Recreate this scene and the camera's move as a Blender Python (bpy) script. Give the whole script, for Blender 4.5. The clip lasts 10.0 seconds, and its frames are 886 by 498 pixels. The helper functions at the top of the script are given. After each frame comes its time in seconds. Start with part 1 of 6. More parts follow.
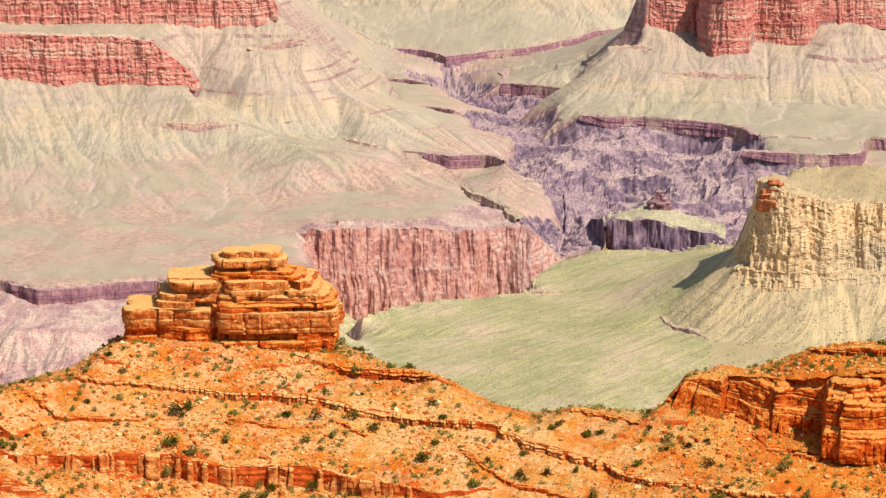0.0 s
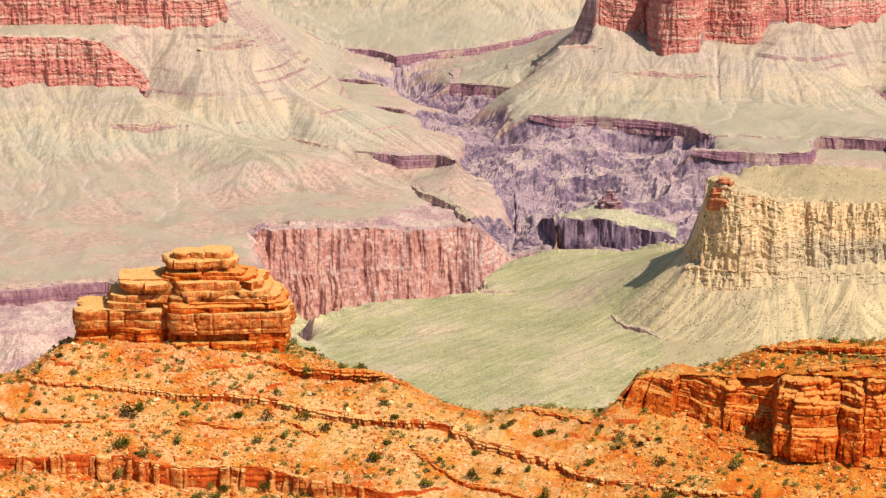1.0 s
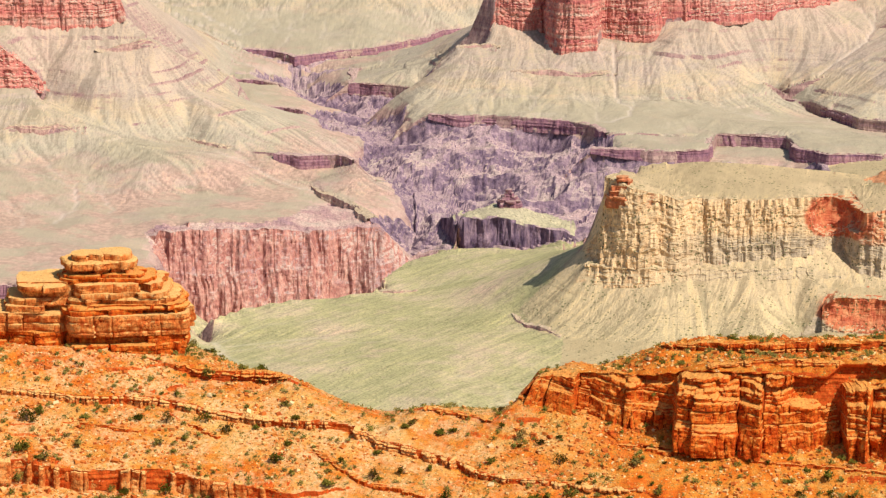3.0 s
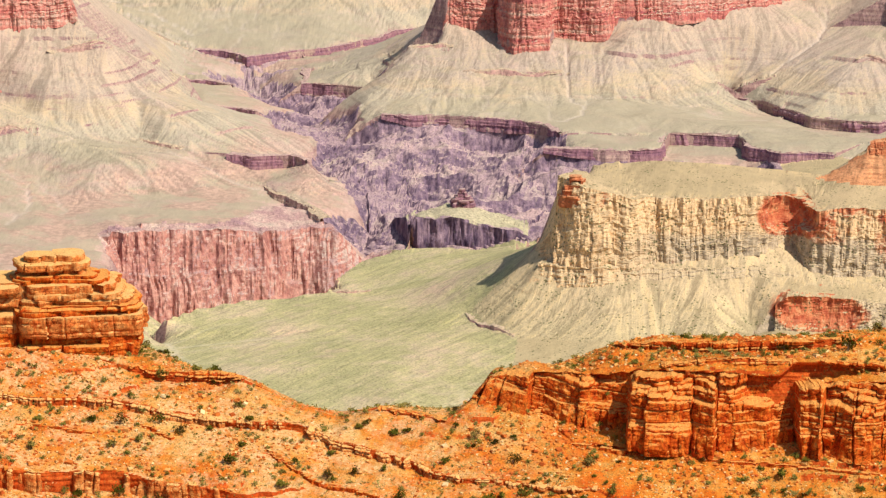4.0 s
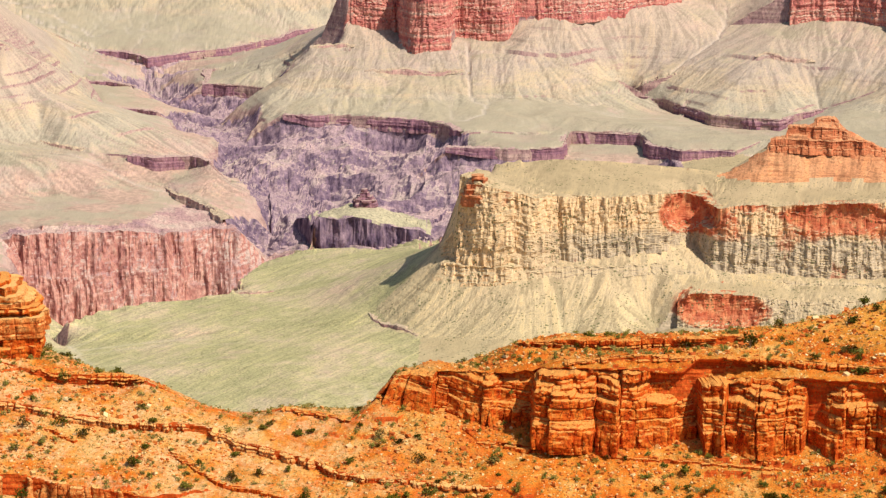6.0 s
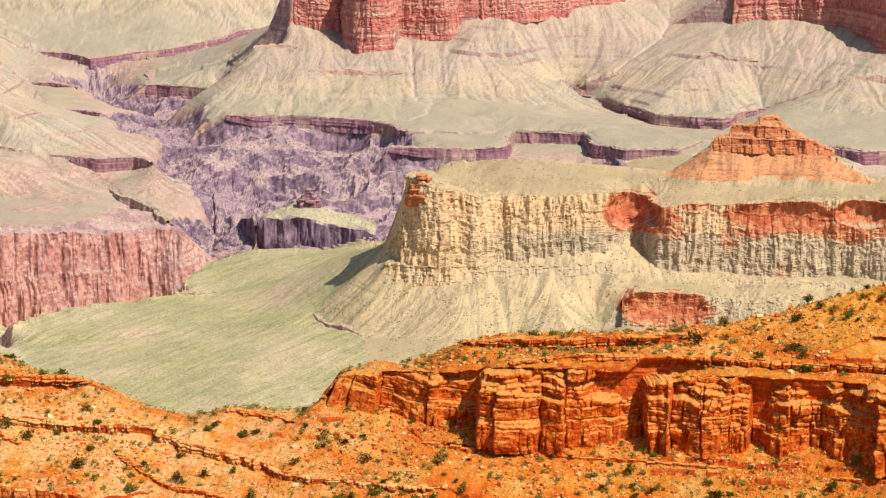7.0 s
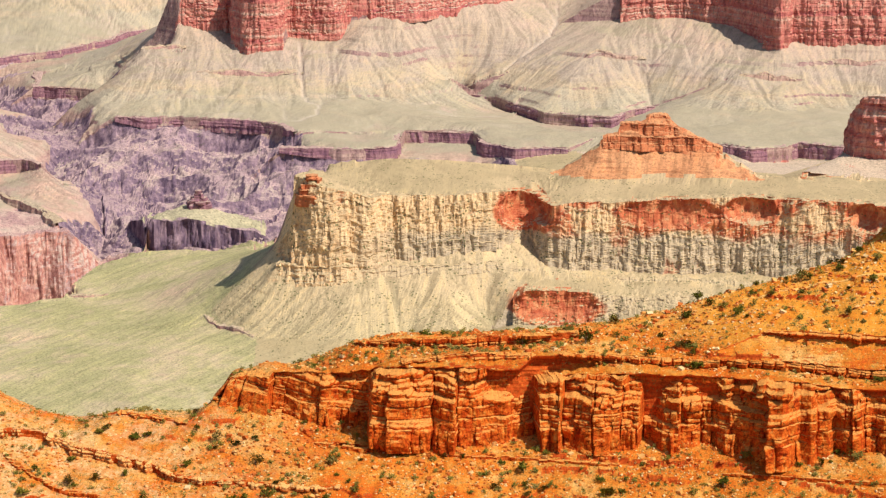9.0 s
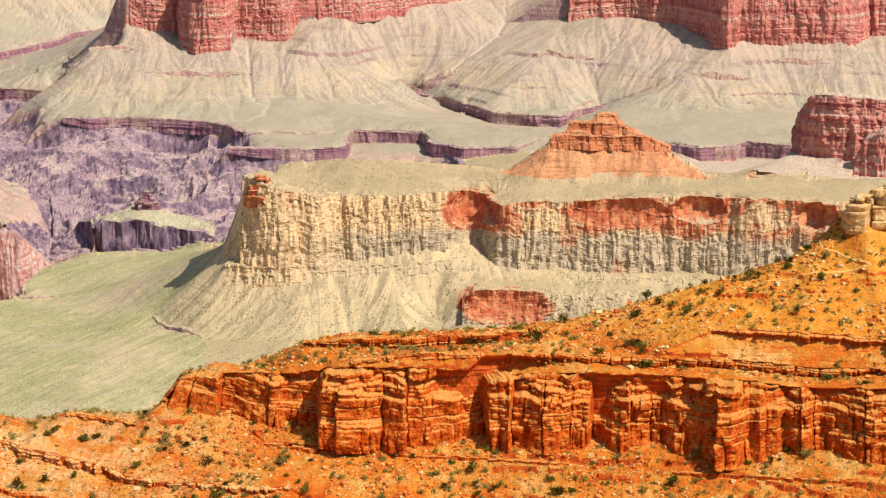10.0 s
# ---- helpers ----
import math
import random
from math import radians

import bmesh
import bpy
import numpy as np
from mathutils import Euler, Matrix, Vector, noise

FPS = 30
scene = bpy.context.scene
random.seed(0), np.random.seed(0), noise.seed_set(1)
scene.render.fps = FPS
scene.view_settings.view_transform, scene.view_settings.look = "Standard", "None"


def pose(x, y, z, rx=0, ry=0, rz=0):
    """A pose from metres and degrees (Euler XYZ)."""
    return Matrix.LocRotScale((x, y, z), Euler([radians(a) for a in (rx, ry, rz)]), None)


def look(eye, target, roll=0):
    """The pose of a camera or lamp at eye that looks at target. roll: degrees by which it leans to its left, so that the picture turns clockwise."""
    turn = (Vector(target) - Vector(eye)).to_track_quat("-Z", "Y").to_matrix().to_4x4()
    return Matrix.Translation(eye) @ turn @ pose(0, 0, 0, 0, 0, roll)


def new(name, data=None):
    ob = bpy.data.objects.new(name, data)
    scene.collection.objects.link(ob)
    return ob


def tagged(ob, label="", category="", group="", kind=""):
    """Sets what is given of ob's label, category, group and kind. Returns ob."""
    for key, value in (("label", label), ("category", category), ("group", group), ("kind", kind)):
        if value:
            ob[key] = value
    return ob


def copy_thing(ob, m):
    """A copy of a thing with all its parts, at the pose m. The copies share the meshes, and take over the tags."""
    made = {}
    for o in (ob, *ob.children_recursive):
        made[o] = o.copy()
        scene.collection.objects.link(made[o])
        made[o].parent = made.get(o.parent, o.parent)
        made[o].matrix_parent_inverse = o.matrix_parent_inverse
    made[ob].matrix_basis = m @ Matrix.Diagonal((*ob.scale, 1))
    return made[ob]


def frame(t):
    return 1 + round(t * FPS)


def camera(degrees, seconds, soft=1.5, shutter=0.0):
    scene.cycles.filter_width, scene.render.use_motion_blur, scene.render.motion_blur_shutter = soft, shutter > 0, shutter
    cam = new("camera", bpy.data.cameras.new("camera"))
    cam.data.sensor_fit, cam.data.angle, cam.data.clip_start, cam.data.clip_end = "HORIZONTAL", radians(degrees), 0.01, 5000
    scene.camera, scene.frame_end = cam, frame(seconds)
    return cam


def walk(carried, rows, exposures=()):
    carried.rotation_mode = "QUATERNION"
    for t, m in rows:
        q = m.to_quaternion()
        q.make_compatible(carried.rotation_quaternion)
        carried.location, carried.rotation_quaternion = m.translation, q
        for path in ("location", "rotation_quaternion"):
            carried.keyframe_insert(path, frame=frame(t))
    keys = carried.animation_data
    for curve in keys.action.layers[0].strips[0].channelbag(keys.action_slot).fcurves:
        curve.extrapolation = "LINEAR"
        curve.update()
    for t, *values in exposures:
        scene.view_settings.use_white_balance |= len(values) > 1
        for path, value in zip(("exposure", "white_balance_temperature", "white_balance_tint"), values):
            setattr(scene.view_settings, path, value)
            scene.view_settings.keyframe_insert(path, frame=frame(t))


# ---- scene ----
import itertools
from mathutils import geometry

# ---- camera: it stands on the rim and pans to the right ----
cam = camera(18, 10.0, 1.35)
EYE = 700.0
TILT, LEAN = 12.595, 0.166


def pan(turn):
    return pose(0, 0, EYE, 90 - TILT, 0, -turn) @ pose(0, 0, 0, 0, 0, LEAN)


walk(cam, [(0, pan(-5.087)), (0.5, pan(-4.588)), (1, pan(-4.063)), (1.5, pan(-3.511)), (2, pan(-2.970)),
           (2.5, pan(-2.456)), (4, pan(-0.978)), (4.5, pan(-0.493)), (5, pan(0)), (5.5, pan(0.514)), (7, pan(2.226)),
           (7.5, pan(2.812)), (8, pan(3.388)), (8.5, pan(3.962)), (9, pan(4.522)), (9.5, pan(5.059)), (10, pan(5.591))])

# ---- light: high sun over the right shoulder, clear sky ----
SUN_UP, SUN_TURN = 52, 122          # degrees above the horizon; clockwise from the way north (+y)
world = bpy.data.worlds.new("sky")
scene.world = world
world.use_nodes = True
sky = world.node_tree.nodes.new("ShaderNodeTexSky")
sky.sky_type, sky.sun_disc = "NISHITA", False
sky.sun_elevation, sky.sun_rotation = radians(SUN_UP), radians(SUN_TURN)
back = world.node_tree.nodes["Background"]
back.inputs["Strength"].default_value = 0.10
world.node_tree.links.new(sky.outputs[0], back.inputs["Color"])
sun = new("sun", bpy.data.lights.new("sun", "SUN"))
sun.data.energy, sun.data.angle, sun.data.color = 4.9, radians(0.53), (1, 0.915, 0.83)
toward = Vector((math.sin(radians(SUN_TURN)) * math.cos(radians(SUN_UP)),
                 math.cos(radians(SUN_TURN)) * math.cos(radians(SUN_UP)), math.sin(radians(SUN_UP))))
sun.matrix_world = look(toward * 100, (0, 0, 0))
scene.view_settings.exposure = 0.12


# ---- materials ----
class Nodes:
    """Short hand for node trees."""

    def __init__(self, name):
        self.mat = bpy.data.materials.new(name)
        self.mat.use_nodes = True
        self.tree = self.mat.node_tree
        self.bsdf = self.tree.nodes["Principled BSDF"]
        self.geo = self.tree.nodes.new("ShaderNodeNewGeometry")

    def put(self, socket, value):
        if hasattr(value, "is_output"):
            self.tree.links.new(value, socket)
        else:
            socket.default_value = value

    def node(self, kind, **inputs):
        n = self.tree.nodes.new(kind)
        for k, v in inputs.items():
            self.put(n.inputs[k.replace("_", " ")], v)
        return n

    def math(self, op, a, b=0.0, clamp=False):
        n = self.tree.nodes.new("ShaderNodeMath")
        n.operation, n.use_clamp = op, clamp
        self.put(n.inputs[0], a)
        self.put(n.inputs[1], b)
        return n.outputs[0]

    def where(self, sx=1.0, sy=1.0, sz=1.0):
        n = self.tree.nodes.new("ShaderNodeVectorMath")
        n.operation = "MULTIPLY"
        self.put(n.inputs[0], self.geo.outputs["Position"])
        n.inputs[1].default_value = (sx, sy, sz)
        return n.outputs[0]

    def noise(self, metres, detail=4.0, rough=0.55, sx=1.0, sy=1.0, sz=1.0, distort=0.0):
        n = self.node("ShaderNodeTexNoise", Scale=1 / metres, Detail=detail, Roughness=rough, Distortion=distort)
        self.put(n.inputs["Vector"], self.where(sx, sy, sz))
        return n.outputs["Fac"]

    def ramp(self, fac, stops, how="LINEAR"):
        n = self.tree.nodes.new("ShaderNodeValToRGB")
        n.color_ramp.interpolation = how
        while len(n.color_ramp.elements) < len(stops):
            n.color_ramp.elements.new(0.5)
        for e, (p, c) in zip(n.color_ramp.elements, stops):
            e.position, e.color = p, (*c, 1) if len(c) == 3 else c
        self.put(n.inputs[0], fac)
        return n.outputs["Color"]

    def span(self, fac, lo, hi):
        n = self.tree.nodes.new("ShaderNodeMapRange")
        n.interpolation_type = "SMOOTHSTEP"
        self.put(n.inputs["Value"], fac)
        n.inputs["From Min"].default_value, n.inputs["From Max"].default_value = lo, hi
        return n.outputs["Result"]

    def mix(self, fac, a, b, how="MIX"):
        n = self.tree.nodes.new("ShaderNodeMix")
        n.data_type, n.blend_type = "RGBA", how
        self.put(n.inputs["Factor"], fac)
        self.put(n.inputs[6], a if hasattr(a, "is_output") else (*a, 1))
        self.put(n.inputs[7], b if hasattr(b, "is_output") else (*b, 1))
        return n.outputs[2]

    def level(self):
        n = self.node("ShaderNodeSeparateXYZ")
        self.put(n.inputs[0], self.geo.outputs["Position"])
        return n.outputs["Z"]

    def flatness(self):
        n = self.node("ShaderNodeSeparateXYZ")
        self.put(n.inputs[0], self.geo.outputs["Normal"])
        return n.outputs["Z"]

    def done(self, colour, rough=0.9, relief=None, metres=1.0, strength=0.6):
        self.put(self.bsdf.inputs["Base Color"], colour)
        self.bsdf.inputs["Roughness"].default_value = rough
        self.bsdf.inputs["Specular IOR Level"].default_value = 0.05
        if relief is not None:
            b = self.node("ShaderNodeBump", Strength=strength, Distance=metres, Height=relief)
            self.put(self.bsdf.inputs["Normal"], b.outputs[0])
        return self.mat


def canyon(name, slope, rock, steep=(0.62, 0.8), grain=3.0, strata=(6.0, 0.35), speck=None, relief=2.0, extra=None, streak=None, tint=None, patch=90, stones=None, bands=None, flow=None, meadow=None, blush=None, sand=None, cracks=None, inlay=None):
    """Bedded rock: slope = ramp stops of the gentle ground, rock = ramp stops of the steep faces, cut level by level."""
    n = Nodes(name)
    big, mid, fine = n.noise(patch, 5), n.noise(grain * 7, 6, 0.65), n.noise(grain, 5, 0.7)
    soil = n.ramp(n.math("ADD", n.math("MULTIPLY", big, 0.6), n.math("MULTIPLY", mid, 0.4)), slope)
    soil = n.mix(0.85, soil, n.ramp(fine, [(0.36, (0.5, 0.49, 0.5)), (0.48, (0.95, 0.95, 0.95)), (0.58, (1.08, 1.06, 1.04)), (0.68, (1.4, 1.34, 1.25))]), "MULTIPLY")
    if tint:                                     # soils change with height: level, colour
        z = n.math("ADD", n.level(), n.math("MULTIPLY", n.math("SUBTRACT", n.noise(55, 7, 0.7), 0.5), 110))
        lo, hi = tint[0][0], tint[-1][0]
        soil = n.mix(0.7, soil, n.ramp(n.math("DIVIDE", n.math("SUBTRACT", z, lo), hi - lo, True), [((p - lo) / (hi - lo), c) for p, c in tint]))
    if streak:                                   # washes and stone runs down the slope: bearing, width, tints
        turn = n.node("ShaderNodeMapping")
        turn.vector_type = "TEXTURE"
        n.put(turn.inputs["Vector"], n.geo.outputs["Position"])
        turn.inputs["Rotation"].default_value = (0, 0, radians(-streak[0]))
        turn.inputs["Scale"].default_value = (streak[1], streak[1] * 14, streak[1] * 9)
        runs = n.node("ShaderNodeTexNoise", Scale=1.0, Detail=5.0, Roughness=0.65, Distortion=0.4)
        n.put(runs.inputs["Vector"], turn.outputs[0])
        soil = n.mix(streak[3], soil, n.ramp(runs.outputs["Fac"], streak[2]), "MULTIPLY")
    if meadow:                                   # level ground carries grass and scrub: colour, share
        lie = n.math("ADD", n.flatness(), n.math("MULTIPLY", n.math("SUBTRACT", n.noise(70, 6, 0.65), 0.5), 0.22))
        soil = n.mix(n.math("MULTIPLY", n.span(lie, 0.93, 1.0), meadow[1]), soil, n.mix(n.noise(26, 6, 0.7), meadow[0], [c * m for c, m in zip(meadow[0], (1.25, 1.12, 1.1))]))
    if sand:
        soil = sand(n, soil)
    if blush:                                    # reddish broken ground in patches: colour, below this level
        low = n.math("SUBTRACT", 1.0, n.span(n.math("ADD", n.level(), n.math("MULTIPLY", n.noise(90, 4), 40)), blush[1] + 12, blush[1] + 32))
        spots = n.math("MULTIPLY", n.span(n.noise(75, 7, 0.68, 1, 1, 1), 0.44, 0.56), low)
        soil = n.mix(n.math("MULTIPLY", spots, 0.65), soil, n.mix(n.span(n.noise(7, 6, 0.7), 0.38, 0.62), [c * 0.72 for c in blush[0]], [c * 1.12 for c in blush[0]]))
    if flow:                                     # debris lies in runs down the slope, fine sediment in the washes
        run = n.node("ShaderNodeAttribute")
        run.attribute_name = "debris_run"
        soil = n.mix(flow[0], soil, n.ramp(n.math("ADD", n.math("MULTIPLY", run.outputs["Fac"], 0.5), 0.5), flow[1]), "MULTIPLY")
        bed = n.node("ShaderNodeAttribute")
        bed.attribute_name = "wash"
        soil = n.mix(n.math("MULTIPLY", bed.outputs["Fac"], flow[2], True), soil, flow[3])
    if bands:                                    # thin beds that crop out in places: thickness, strength, depth of tone
        crop = n.math("MULTIPLY", n.span(n.noise(38, 5, 0.6, 1, 1, 1.6), 0.40, 0.58), bands[1])
        soil = n.mix(crop, soil, n.ramp(n.noise(bands[0], 3, 0.6, 0.03, 0.03, 1.0, 0.25),
                                        [(0.36, (0.45, 0.36, 0.36)), (0.44, (0.72, 0.62, 0.58)), (0.49, (1.0, 1.0, 1.0)), (0.56, (1.06, 1.04, 1.0)), (0.64, (0.82, 0.74, 0.68))]), "MULTIPLY")
    bed = n.noise(strata[0], 3, 0.6, 0.012, 0.012, 1.0)
    streak = n.noise(grain * 3, 5, 0.65, 1, 1, 0.38)
    face = n.ramp(n.math("ADD", n.math("MULTIPLY", bed, 1 - strata[1]), n.math("MULTIPLY", streak, strata[1])), rock)
    face = n.mix(0.9, face, n.ramp(n.noise(grain * 1.2, 5, 0.75, 1, 1, 0.4), [(0.32, (0.38, 0.35, 0.36)), (0.46, (0.88, 0.87, 0.87)), (0.56, (1.06, 1.06, 1.06)), (0.7, (1.35, 1.3, 1.25))]), "MULTIPLY")
    if extra:
        face = extra(n, face)
    if cracks:                                   # open joints: block length, share that is open
        v = n.node("ShaderNodeTexVoronoi", Scale=1 / cracks[0], Randomness=0.85)
        v.feature = "DISTANCE_TO_EDGE"
        bent = n.node("ShaderNodeVectorMath")
        bent.operation = "ADD"
        n.put(bent.inputs[0], n.where(1, 1, 1.7))
        shake = n.node("ShaderNodeTexNoise", Scale=0.5, Detail=3.0)
        n.put(shake.inputs["Vector"], n.geo.outputs["Position"])
        n.put(bent.inputs[1], shake.outputs["Color"])
        n.put(v.inputs["Vector"], bent.outputs[0])
        slit = n.math("MULTIPLY", n.math("SUBTRACT", 1.0, n.span(v.outputs["Distance"], 0.012, 0.05)), n.span(n.noise(5, 4), 1 - cracks[1] - 0.06, 1 - cracks[1] + 0.06))
        face = n.mix(n.math("MULTIPLY", slit, 0.85), face, (0.10, 0.012, 0.004))
    flat = n.math("ADD", n.flatness(), n.math("MULTIPLY", n.math("SUBTRACT", mid, 0.5), 0.25))
    colour = n.mix(n.span(flat, *steep), face, soil)
    if inlay:
        colour = inlay(n, colour)
    if speck:
        v = n.node("ShaderNodeTexVoronoi", Scale=1 / speck[0])
        n.put(v.inputs["Vector"], n.where(1, 1, 1))
        hit = n.math("LESS_THAN", v.outputs["Distance"], n.math("MULTIPLY", n.span(mid, 0.4, 0.6), speck[1]))
        colour = n.mix(n.math("MULTIPLY", hit, 0.8), colour, speck[2])
    if stones:                                   # small stones and grit: size, share, tints
        v = n.node("ShaderNodeTexVoronoi", Scale=1 / stones[0], Randomness=1.0)
        n.put(v.inputs["Vector"], n.where(1, 1, 1))
        pick = n.node("ShaderNodeSeparateColor")
        n.put(pick.inputs[0], v.outputs["Color"])
        near = n.math("LESS_THAN", v.outputs["Distance"], n.math("MULTIPLY", pick.outputs[0], 0.42))
        some = n.math("LESS_THAN", pick.outputs[1], stones[1])
        colour = n.mix(n.math("MULTIPLY", n.math("MULTIPLY", near, some), n.span(flat, 0.6, 0.8)), colour, n.ramp(pick.outputs[2], stones[2]))
    height = n.math("ADD", n.math("MULTIPLY", fine, 0.6), n.math("MULTIPLY", n.noise(strata[0] * 0.5, 3, 0.6, 0.02, 0.02, 1), 0.6))
    return n.done(colour, 0.95, height, relief, 0.7)


GREEN = (0.12, 0.13, 0.05)
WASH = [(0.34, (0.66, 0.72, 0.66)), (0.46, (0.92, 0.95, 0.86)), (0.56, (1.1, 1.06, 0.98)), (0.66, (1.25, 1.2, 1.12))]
# soil colours by level, with the lavender tint of far haze mixed in
HAZY_SOILS = [(-40, (0.475, 0.305, 0.271)), (-5, (0.503, 0.315, 0.271)), (14, (0.437, 0.333, 0.262)), (30, (0.465, 0.324, 0.262)), (45, (0.399, 0.347, 0.252)), (62, (0.427, 0.361, 0.262)), (76, (0.503, 0.384, 0.248)), (95, (0.427, 0.333, 0.266)), (125, (0.475, 0.356, 0.266))]
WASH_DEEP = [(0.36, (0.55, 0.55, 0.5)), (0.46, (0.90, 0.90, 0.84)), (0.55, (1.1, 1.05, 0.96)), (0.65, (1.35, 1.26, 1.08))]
# purple-brown rock; its darks carry the violet of distant haze in shade
M_HAZY_RIM = canyon("hazy_rim_rock", [(0.3, (0.40, 0.27, 0.24)), (0.7, (0.50, 0.36, 0.29))],
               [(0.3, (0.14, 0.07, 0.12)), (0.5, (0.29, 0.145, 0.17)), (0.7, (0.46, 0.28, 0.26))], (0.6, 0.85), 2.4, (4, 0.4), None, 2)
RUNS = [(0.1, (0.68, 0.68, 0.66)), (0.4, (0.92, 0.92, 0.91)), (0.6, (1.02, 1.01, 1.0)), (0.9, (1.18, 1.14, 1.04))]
# plateau ground, tinted bluer and pinker to stand in for haze
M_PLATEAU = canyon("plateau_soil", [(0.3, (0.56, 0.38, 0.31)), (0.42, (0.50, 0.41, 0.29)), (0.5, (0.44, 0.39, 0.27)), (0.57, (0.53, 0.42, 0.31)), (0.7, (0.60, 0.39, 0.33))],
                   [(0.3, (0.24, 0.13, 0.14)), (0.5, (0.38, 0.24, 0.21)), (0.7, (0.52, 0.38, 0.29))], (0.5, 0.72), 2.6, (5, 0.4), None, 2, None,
                   None, HAZY_SOILS, 90, None, None, (0.8, RUNS, 0.45, (0.56, 0.47, 0.38)), ((0.35, 0.32, 0.212), 0.7), ((0.52, 0.33, 0.25), 34))
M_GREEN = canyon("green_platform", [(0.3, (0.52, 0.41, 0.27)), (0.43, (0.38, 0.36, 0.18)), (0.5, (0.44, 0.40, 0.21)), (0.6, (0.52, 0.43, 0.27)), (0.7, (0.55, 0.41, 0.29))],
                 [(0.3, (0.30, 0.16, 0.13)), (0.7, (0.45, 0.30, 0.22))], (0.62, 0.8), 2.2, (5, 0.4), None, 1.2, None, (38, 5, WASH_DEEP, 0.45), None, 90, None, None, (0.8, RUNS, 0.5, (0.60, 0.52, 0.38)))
M_GORGE = canyon("inner_gorge", [(0.3, (0.30, 0.21, 0.23)), (0.5, (0.46, 0.33, 0.32)), (0.7, (0.52, 0.43, 0.33))],
                 [(0.3, (0.055, 0.04, 0.075)), (0.46, (0.17, 0.115, 0.155)), (0.66, (0.40, 0.28, 0.30))], (0.70, 0.93), 2.6, (40, 0.75), (6, 0.2, (0.13, 0.12, 0.09)), 3, None, None, None, 90, None, None, (0.9, RUNS, 0.4, (0.48, 0.40, 0.36)))
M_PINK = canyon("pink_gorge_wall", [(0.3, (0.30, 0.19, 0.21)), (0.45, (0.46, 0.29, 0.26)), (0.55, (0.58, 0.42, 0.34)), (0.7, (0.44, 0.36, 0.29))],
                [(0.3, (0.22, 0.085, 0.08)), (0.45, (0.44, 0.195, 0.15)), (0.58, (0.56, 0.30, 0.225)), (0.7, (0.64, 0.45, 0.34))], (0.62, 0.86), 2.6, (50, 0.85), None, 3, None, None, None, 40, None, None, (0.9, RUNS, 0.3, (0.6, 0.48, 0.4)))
M_TALUS = canyon("ledgy_talus", [(0.3, (0.45, 0.34, 0.255)), (0.5, (0.51, 0.395, 0.26)), (0.7, (0.40, 0.335, 0.25))],
                 [(0.3, (0.34, 0.17, 0.17)), (0.5, (0.48, 0.30, 0.24)), (0.7, (0.58, 0.43, 0.31))], (0.5, 0.72), 3, (6, 0.3), None, 2, None, None, None, 90, None, (4.5, 0.3), (0.8, RUNS, 0.4, (0.55, 0.46, 0.36)))
M_TEMPLE = canyon("temple_cliff", [(0.3, (0.52, 0.39, 0.28)), (0.5, (0.56, 0.44, 0.31)), (0.7, (0.52, 0.39, 0.31))],
                  [(0.32, (0.31, 0.085, 0.095)), (0.44, (0.51, 0.165, 0.13)), (0.54, (0.58, 0.255, 0.19)), (0.62, (0.56, 0.36, 0.27)), (0.72, (0.60, 0.42, 0.32))], (0.66, 0.88), 2.8, (6, 0.4), None, 2.5)
ALCOVES = [(297, 128, 30, 20, 10), (520, 135, 28, 14, 9), (631, 133, 22, 14, 9), (440, 131, 50, 15, 3), (318, 55, 42, 17, 3)]     # along the mesa wall: x, height, half width, half height, depth


def red_beds(n, face):
    """The upper wall turns from cream to rust red towards the east, in its alcoves and in stains; the lower wall is grey."""
    x = n.node("ShaderNodeSeparateXYZ")
    n.put(x.inputs[0], n.geo.outputs["Position"])
    x, z = x.outputs["X"], x.outputs["Z"]
    ragged = n.math("MULTIPLY", n.math("SUBTRACT", n.noise(26, 6, 0.65), 0.5), 1.1)
    east = n.span(n.math("ADD", x, n.math("MULTIPLY", n.noise(70, 4), 120)), 330, 400)
    high = n.math("MULTIPLY", n.span(n.math("ADD", z, n.math("MULTIPLY", n.noise(40, 5, 0.6), 40)), 124, 136), n.span(n.noise(50, 5, 0.6, 1, 1, 2.2), 0.42, 0.52))
    stain = n.math("MULTIPLY", n.span(n.noise(34, 4, 0.6, 1, 1, 0.5), 0.60, 0.68), 0.6)
    pick = n.math("MAXIMUM", n.math("MULTIPLY", east, high), stain)
    return n.mix(n.math("MAXIMUM", pick, hollows(n, x, z, ragged)), grey_foot(n, face, x, z, ragged), red_rock(n))


def red_rock(n):
    return n.ramp(n.noise(9, 6, 0.65, 1, 1, 0.6), [(0.3, (0.34, 0.065, 0.035)), (0.48, (0.50, 0.135, 0.06)), (0.6, (0.62, 0.25, 0.11)), (0.72, (0.70, 0.44, 0.24))])


def hollows(n, x, z, ragged):
    """One inside the alcoves, nought outside."""
    pick = 0.0
    for cx, cz, hx, hz, _ in ALCOVES:
        a, b = n.math("DIVIDE", n.math("SUBTRACT", x, cx), hx * 1.1), n.math("DIVIDE", n.math("SUBTRACT", z, cz), hz * 1.1)
        r = n.math("ADD", n.math("ADD", n.math("MULTIPLY", a, a), n.math("MULTIPLY", b, b)), ragged)
        pick = n.math("MAXIMUM", pick, n.math("SUBTRACT", 1.0, n.span(r, 0.8, 1.15)))
    return pick


